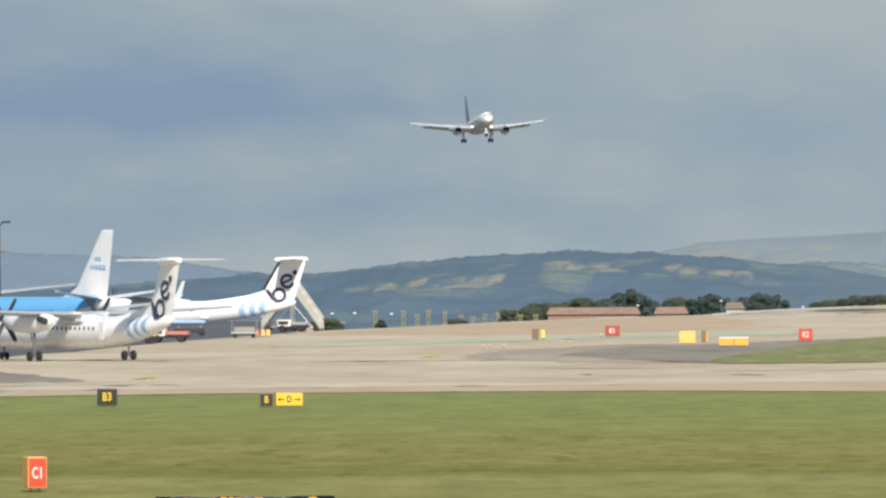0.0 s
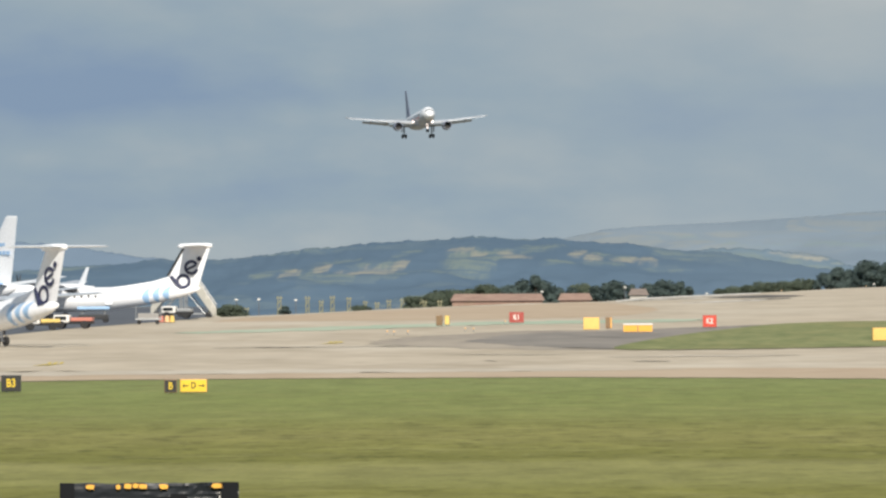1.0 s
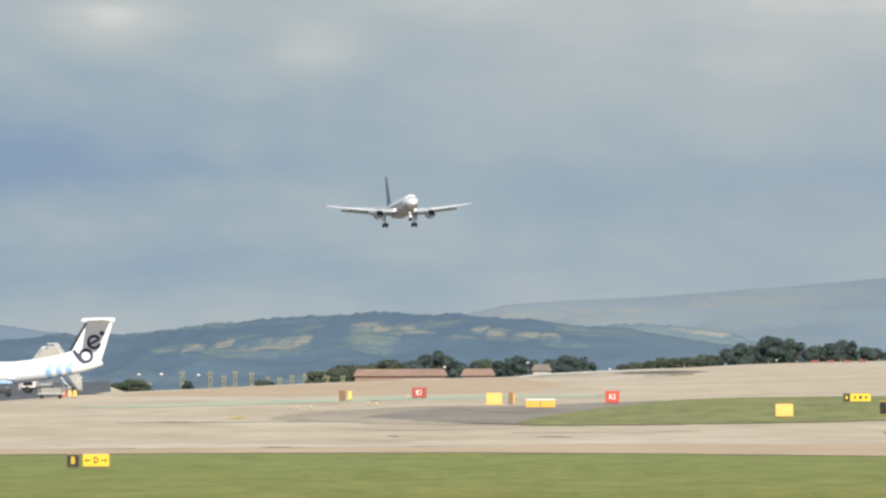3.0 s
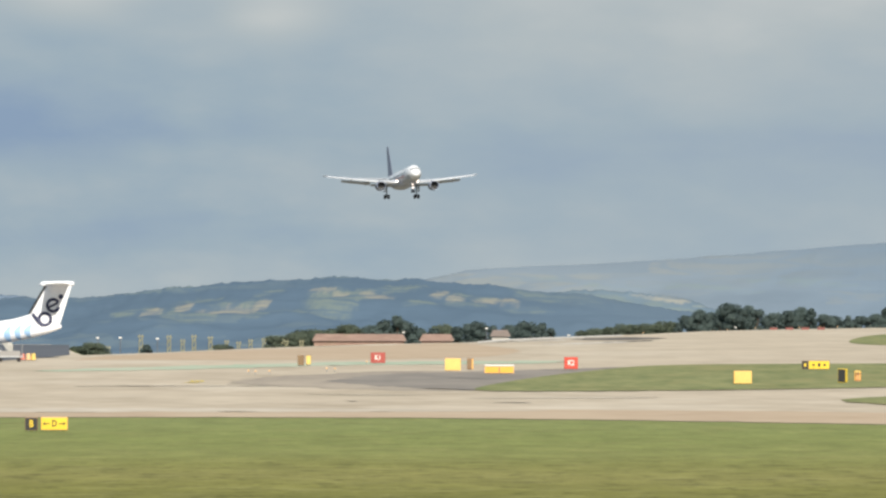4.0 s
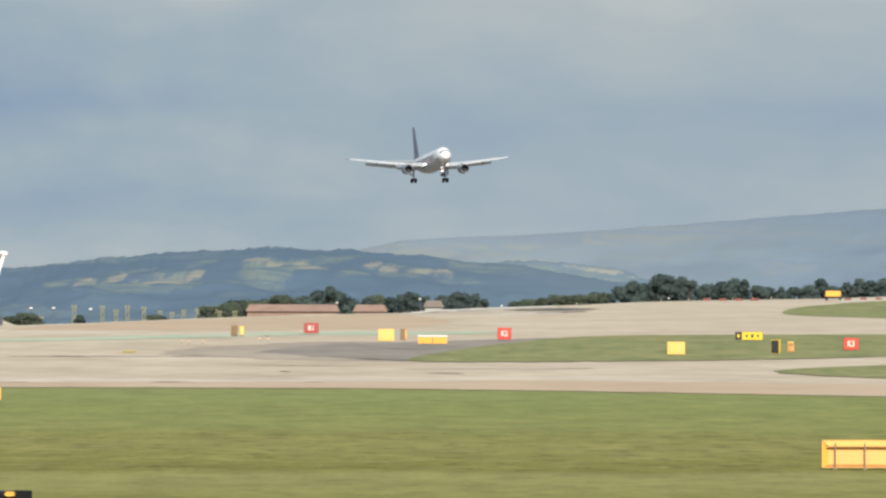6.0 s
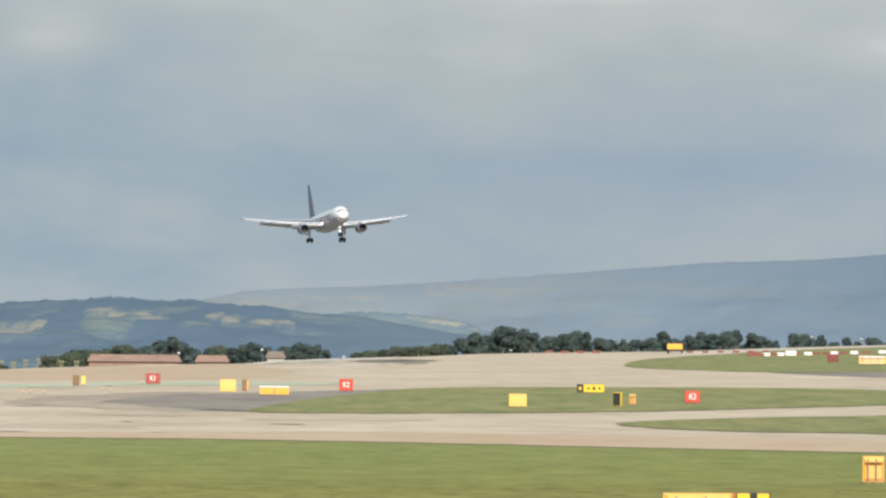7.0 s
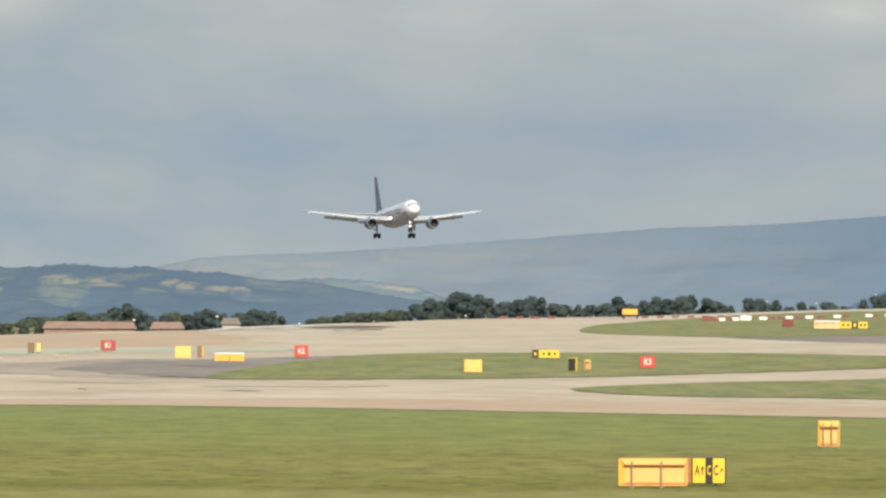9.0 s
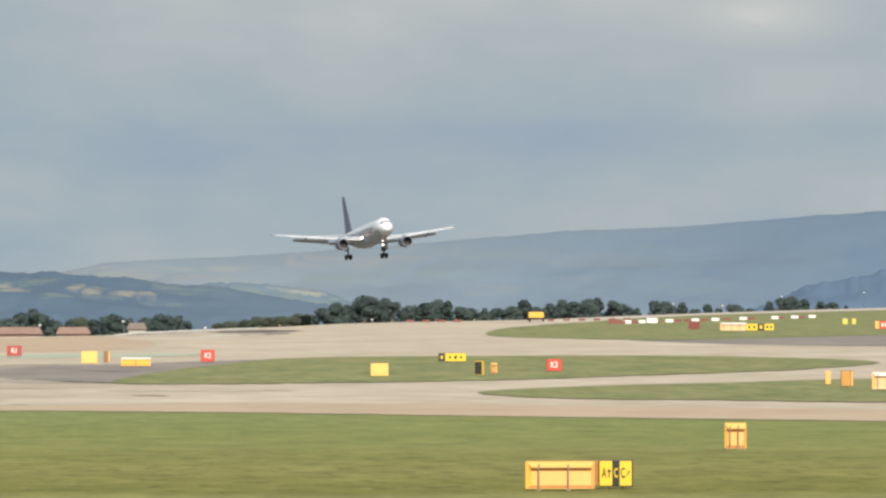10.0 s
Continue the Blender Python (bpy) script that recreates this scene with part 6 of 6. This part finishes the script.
def drum(x, mat, label):
    """A ribbed plastic marker drum with a rubber foot."""
    t = thing("marker_drum", pose(x, 985, 0.03) @ Matrix.Scale(0.78, 4), label, "drum", "marker drums on the apron")
    bm = bmesh.new()
    rings = [(0.0, 0.34), (0.04, 0.36), (0.28, 0.34), (0.31, 0.31), (0.34, 0.33), (0.62, 0.31), (0.65, 0.28), (0.68, 0.30), (0.92, 0.27), (0.95, 0.2)]
    prev = None
    for z, r in rings:
        ring = [bm.verts.new((r * math.cos(math.tau * k / 14), r * math.sin(math.tau * k / 14), z)) for k in range(14)]
        if prev:
            for k in range(14):
                bm.faces.new((prev[k], prev[(k + 1) % 14], ring[(k + 1) % 14], ring[k]))
        prev = ring
    bm.faces.new(prev)
    part("body", bm, mat, t)
    bm = bmesh.new()
    rod(bm, (0, 0, 0.0), (0, 0, 0.07), 0.44, 0.4, 14)
    part("foot", bm, DARK, t)


drum(-47.75, SALMON, "faded red plastic drum on the apron")
drum(-47.15, PEACH, "pale orange plastic drum on the apron")
drum(-46.6, LEMON, "yellow plastic drum on the apron")


def belt_loader(m):
    t = thing("belt_loader", m, "pale blue belt loader standing by the aircraft", "vehicle")
    bm = bmesh.new()
    box(bm, -1.6, 1.6, -0.7, 0.7, 0.35, 0.85, 0.06)
    part("base", bm, SHADE, t)
    bm = bmesh.new()
    box(bm, -1.75, 1.75, -0.45, 0.45, 1.4, 1.72, 0.05)
    part("belt_boom", bm, PALEBLUE, t, "pale blue boom")
    for x in (-1.2, 1.2):
        bm = bmesh.new()
        rod(bm, (x, 0, 0.9), (x, 0, 1.4), 0.12, 0.12, 8)
        part("boom_support", bm, STEEL, t)
    for x in (-1.3, 1.3):
        for s in (-1, 1):
            wheel("wheel", t, x, s * 0.6, 0.32, 0.32, 0.2)


belt_loader(pose(-55.4, 992, 0.03, 0, 0, 0))
belt_loader(pose(-57.4, 858, 0.03, 0, 0, 70))


def air_stairs(m, label, tall, run):
    """Mobile passenger steps: a sloping flight with treads, side panels and rails on a wheeled frame."""
    t = thing("passenger_steps", m, label, "aircraft steps", "passenger steps")
    n = 18
    for k in range(n):
        bm = bmesh.new()
        x, z = run * (1 - (k + 0.5) / n), tall * 0.8 * (k + 1) / n
        box(bm, x - run / n / 2, x + run / n / 2, -0.7, 0.7, z - 0.06, z)
        part("tread", bm, STEEL, t)
    for s in (-1, 1):
        bm = bmesh.new()
        vs = [bm.verts.new(c) for c in ((run + 0.2, s * 0.75, 0.1), (run + 0.2, s * 0.75, 1.2), (0, s * 0.75, tall), (-0.9, s * 0.75, tall), (-0.9, s * 0.75, tall * 0.74), (0, s * 0.75, tall * 0.74))]
        bm.faces.new(vs)
        solid(bm, 0.05)
        part("side_panel", bm, STEPGREY, t, "grey-beige side panel")
        bm = bmesh.new()
        rod(bm, (run + 0.2, s * 0.75, 1.5), (0, s * 0.75, tall + 0.25), 0.05, 0.05, 8)
        rod(bm, (0, s * 0.75, tall + 0.25), (-0.9, s * 0.75, tall + 0.25), 0.05, 0.05, 8)
        for k in range(5):
            u = k / 4
            rod(bm, (run * u, s * 0.75, tall + (1.2 - tall) * u - 0.1), (run * u, s * 0.75, tall + 0.25 + (1.25 - tall) * u), 0.035, 0.035, 6)
        part("hand_rail", bm, SIGNWHITE, t)
        bm = bmesh.new()
        rod(bm, (-0.6, s * 0.65, 0.3), (-0.6, s * 0.65, tall * 0.74), 0.09, 0.09, 8)
        rod(bm, (run * 0.7, s * 0.65, 0.3), (-0.6, s * 0.65, tall * 0.6), 0.06, 0.06, 8)
        part("support_leg", bm, STEEL, t)
        wheel("wheel", t, -0.6, s * 0.75, 0.3, 0.3, 0.2)
        wheel("wheel", t, run * 0.8, s * 0.75, 0.3, 0.3, 0.2)
    bm = bmesh.new()
    box(bm, -0.9, run, -0.6, 0.6, 0.32, 0.5, 0.03)
    part("frame", bm, STEEL, t)
    return t


steps_a = air_stairs(pose(-46.2, 1050, 0.03, 0, 0, -8), "grey mobile passenger steps driving past the tail", 5.3, 2.6)
steps_b = air_stairs(pose(-48.1, 1062, 0.03, 0, 0, 172), "white mobile passenger steps driving behind the fuselage", 4.9, 2.6)


def flood_mast():
    """A lamp standard at the stand, its head out over the apron."""
    t = thing("flood_light_mast", pose(-81.35, 1064, 0.03), "dark apron lamp mast with a curved head", "lamp mast")
    bm = bmesh.new()
    rod(bm, (0, 0, 0), (0, 0, 12.3), 0.16, 0.09, 10)
    part("pole", bm, SHADE, t)
    bm = bmesh.new()
    rod(bm, (0, 0, 12.3), (0.5, 0, 12.75), 0.08, 0.07, 8)
    part("arm", bm, SHADE, t)
    bm = bmesh.new()
    box(bm, 0.3, 1.3, -0.2, 0.2, 12.6, 12.85, 0.06)
    part("lamp_head", bm, SHADE, t)
    bm = bmesh.new()
    box(bm, -0.5, 0.5, -0.3, 0.3, 9.2, 9.5, 0.03)
    part("bracket", bm, BROWN, t)


flood_mast()


# ---- longer grass left standing round the sign posts ----
def grass_clumps():
    rng = np.random.default_rng(7)
    verts, faces = [], []
    for cx, cy, n, spread in ((-10.45, 267.8, 110, 0.28), (-10.2, 267.9, 60, 0.45), (-16.0, 267.6, 16, 0.3), (30.3, 444.1, 14, 0.4)):
        for _ in range(n):
            x, y = cx + rng.normal() * spread, cy + rng.normal() * spread * 0.6
            h, w, lean = rng.uniform(0.08, 0.26), rng.uniform(0.008, 0.018), rng.normal() * 0.08
            k = len(verts)
            verts += [(x - w, y, 0.0), (x + w, y, 0.0), (x + w * 0.7 + lean * 0.5, y - 0.01, h * 0.6), (x + lean, y - 0.02, h)]
            faces.append((k, k + 1, k + 2, k + 3))
    me = bpy.data.meshes.new("long_grass")
    me.from_pydata(verts, [], faces)
    me.materials.append(DRYBLADE)
    tagged(new("long_grass", me), "longer dry grass round the sign posts", "grass", kind="stuff")


grass_clumps()


# ---- what moves ----
ARRIVAL = [(0.0, -57.25, 2469.0, 45.26, 0.84), (0.5, -51.63, 2437.0, 43.85, 0.81), (1.0, -46.07, 2405.0, 41.97, 0.83), (1.5, -40.62, 2373.0, 40.42, 0.12), (2.0, -35.17, 2341.0, 39.08, 0.44),
           (2.5, -29.44, 2309.0, 38.07, 1.03), (3.0, -23.86, 2277.0, 36.94, 0.92), (4.5, -7.34, 2181.0, 33.69, 0.87), (5.0, -1.79, 2149.0, 32.70, 0.90), (6.5, 15.60, 2053.0, 29.29, 1.30),
           (7.0, 21.43, 2021.0, 28.02, 1.64), (7.5, 26.69, 1989.0, 26.47, 1.31), (8.0, 32.56, 1957.0, 24.62, -0.32), (8.5, 38.17, 1925.0, 22.92, -1.00), (9.0, 44.03, 1893.0, 21.19, 0.47),
           (9.5, 49.94, 1861.0, 19.45, 2.15), (10.0, 55.81, 1829.0, 18.04, 2.65)]


def motions():
    # the nose comes up for the flare near the end
    walk(arrival, [(t, pose(x, y, z, bank, -float(np.interp(t, [0, 5, 6.5, 8, 8.5, 9, 9.5, 10], [3.3, 3.2, 3.0, 2.8, 2.55, 2.95, 3.35, 3.95])), -80.9)) for t, x, y, z, bank in ARRIVAL])
    # the turboprop taxies off in a left turn
    speed, swing, step = 4.9, 3.7, 0.1
    x, y, a = -51.35, 760.0, 31.6
    rows = []
    for k in range(101):
        rows.append((k * step, heading(x, y, 0.03, a)))
        a += swing * step
        x -= math.sin(radians(a)) * speed * step
        y += math.cos(radians(a)) * speed * step
    walk(taxiing, rows)
    for ob, y, turn, rows in ((steps_a, 1050, -8, ((0, -46.2), (0.5, -46.85), (1.25, -47.85), (2.0, -48.85), (2.8, -51.1), (4.5, -56.5), (7, -64.5), (10, -74))),
                              (steps_b, 1062, 172, ((0, -48.1), (1, -49.8), (2.0, -51.6), (3.0, -53.8), (4.5, -57.6), (7, -64.2), (10, -72))),
                              (tug, 1040, 175, ((0, -46.4), (1, -48.6), (2.0, -50.9), (3.0, -53.4), (4.5, -57.3), (7, -64), (10, -72)))):
        walk(ob, [(t, pose(x, y, 0.03, 0, 0, turn)) for t, x in rows])
    for w in taxi_wheels:
        place = w.location.copy()
        radius = place.z
        walk(w, [(k * step, Matrix.Translation(place) @ pose(0, 0, 0, 0, math.degrees(speed * k * step / radius), 0)) for k in range(101)])
    for p in taxi_props:
        place = p.location.copy()
        walk(p, [(k * step, Matrix.Translation(place) @ pose(0, 0, 0, 77 * k, 0, 0)) for k in range(101)])


motions()
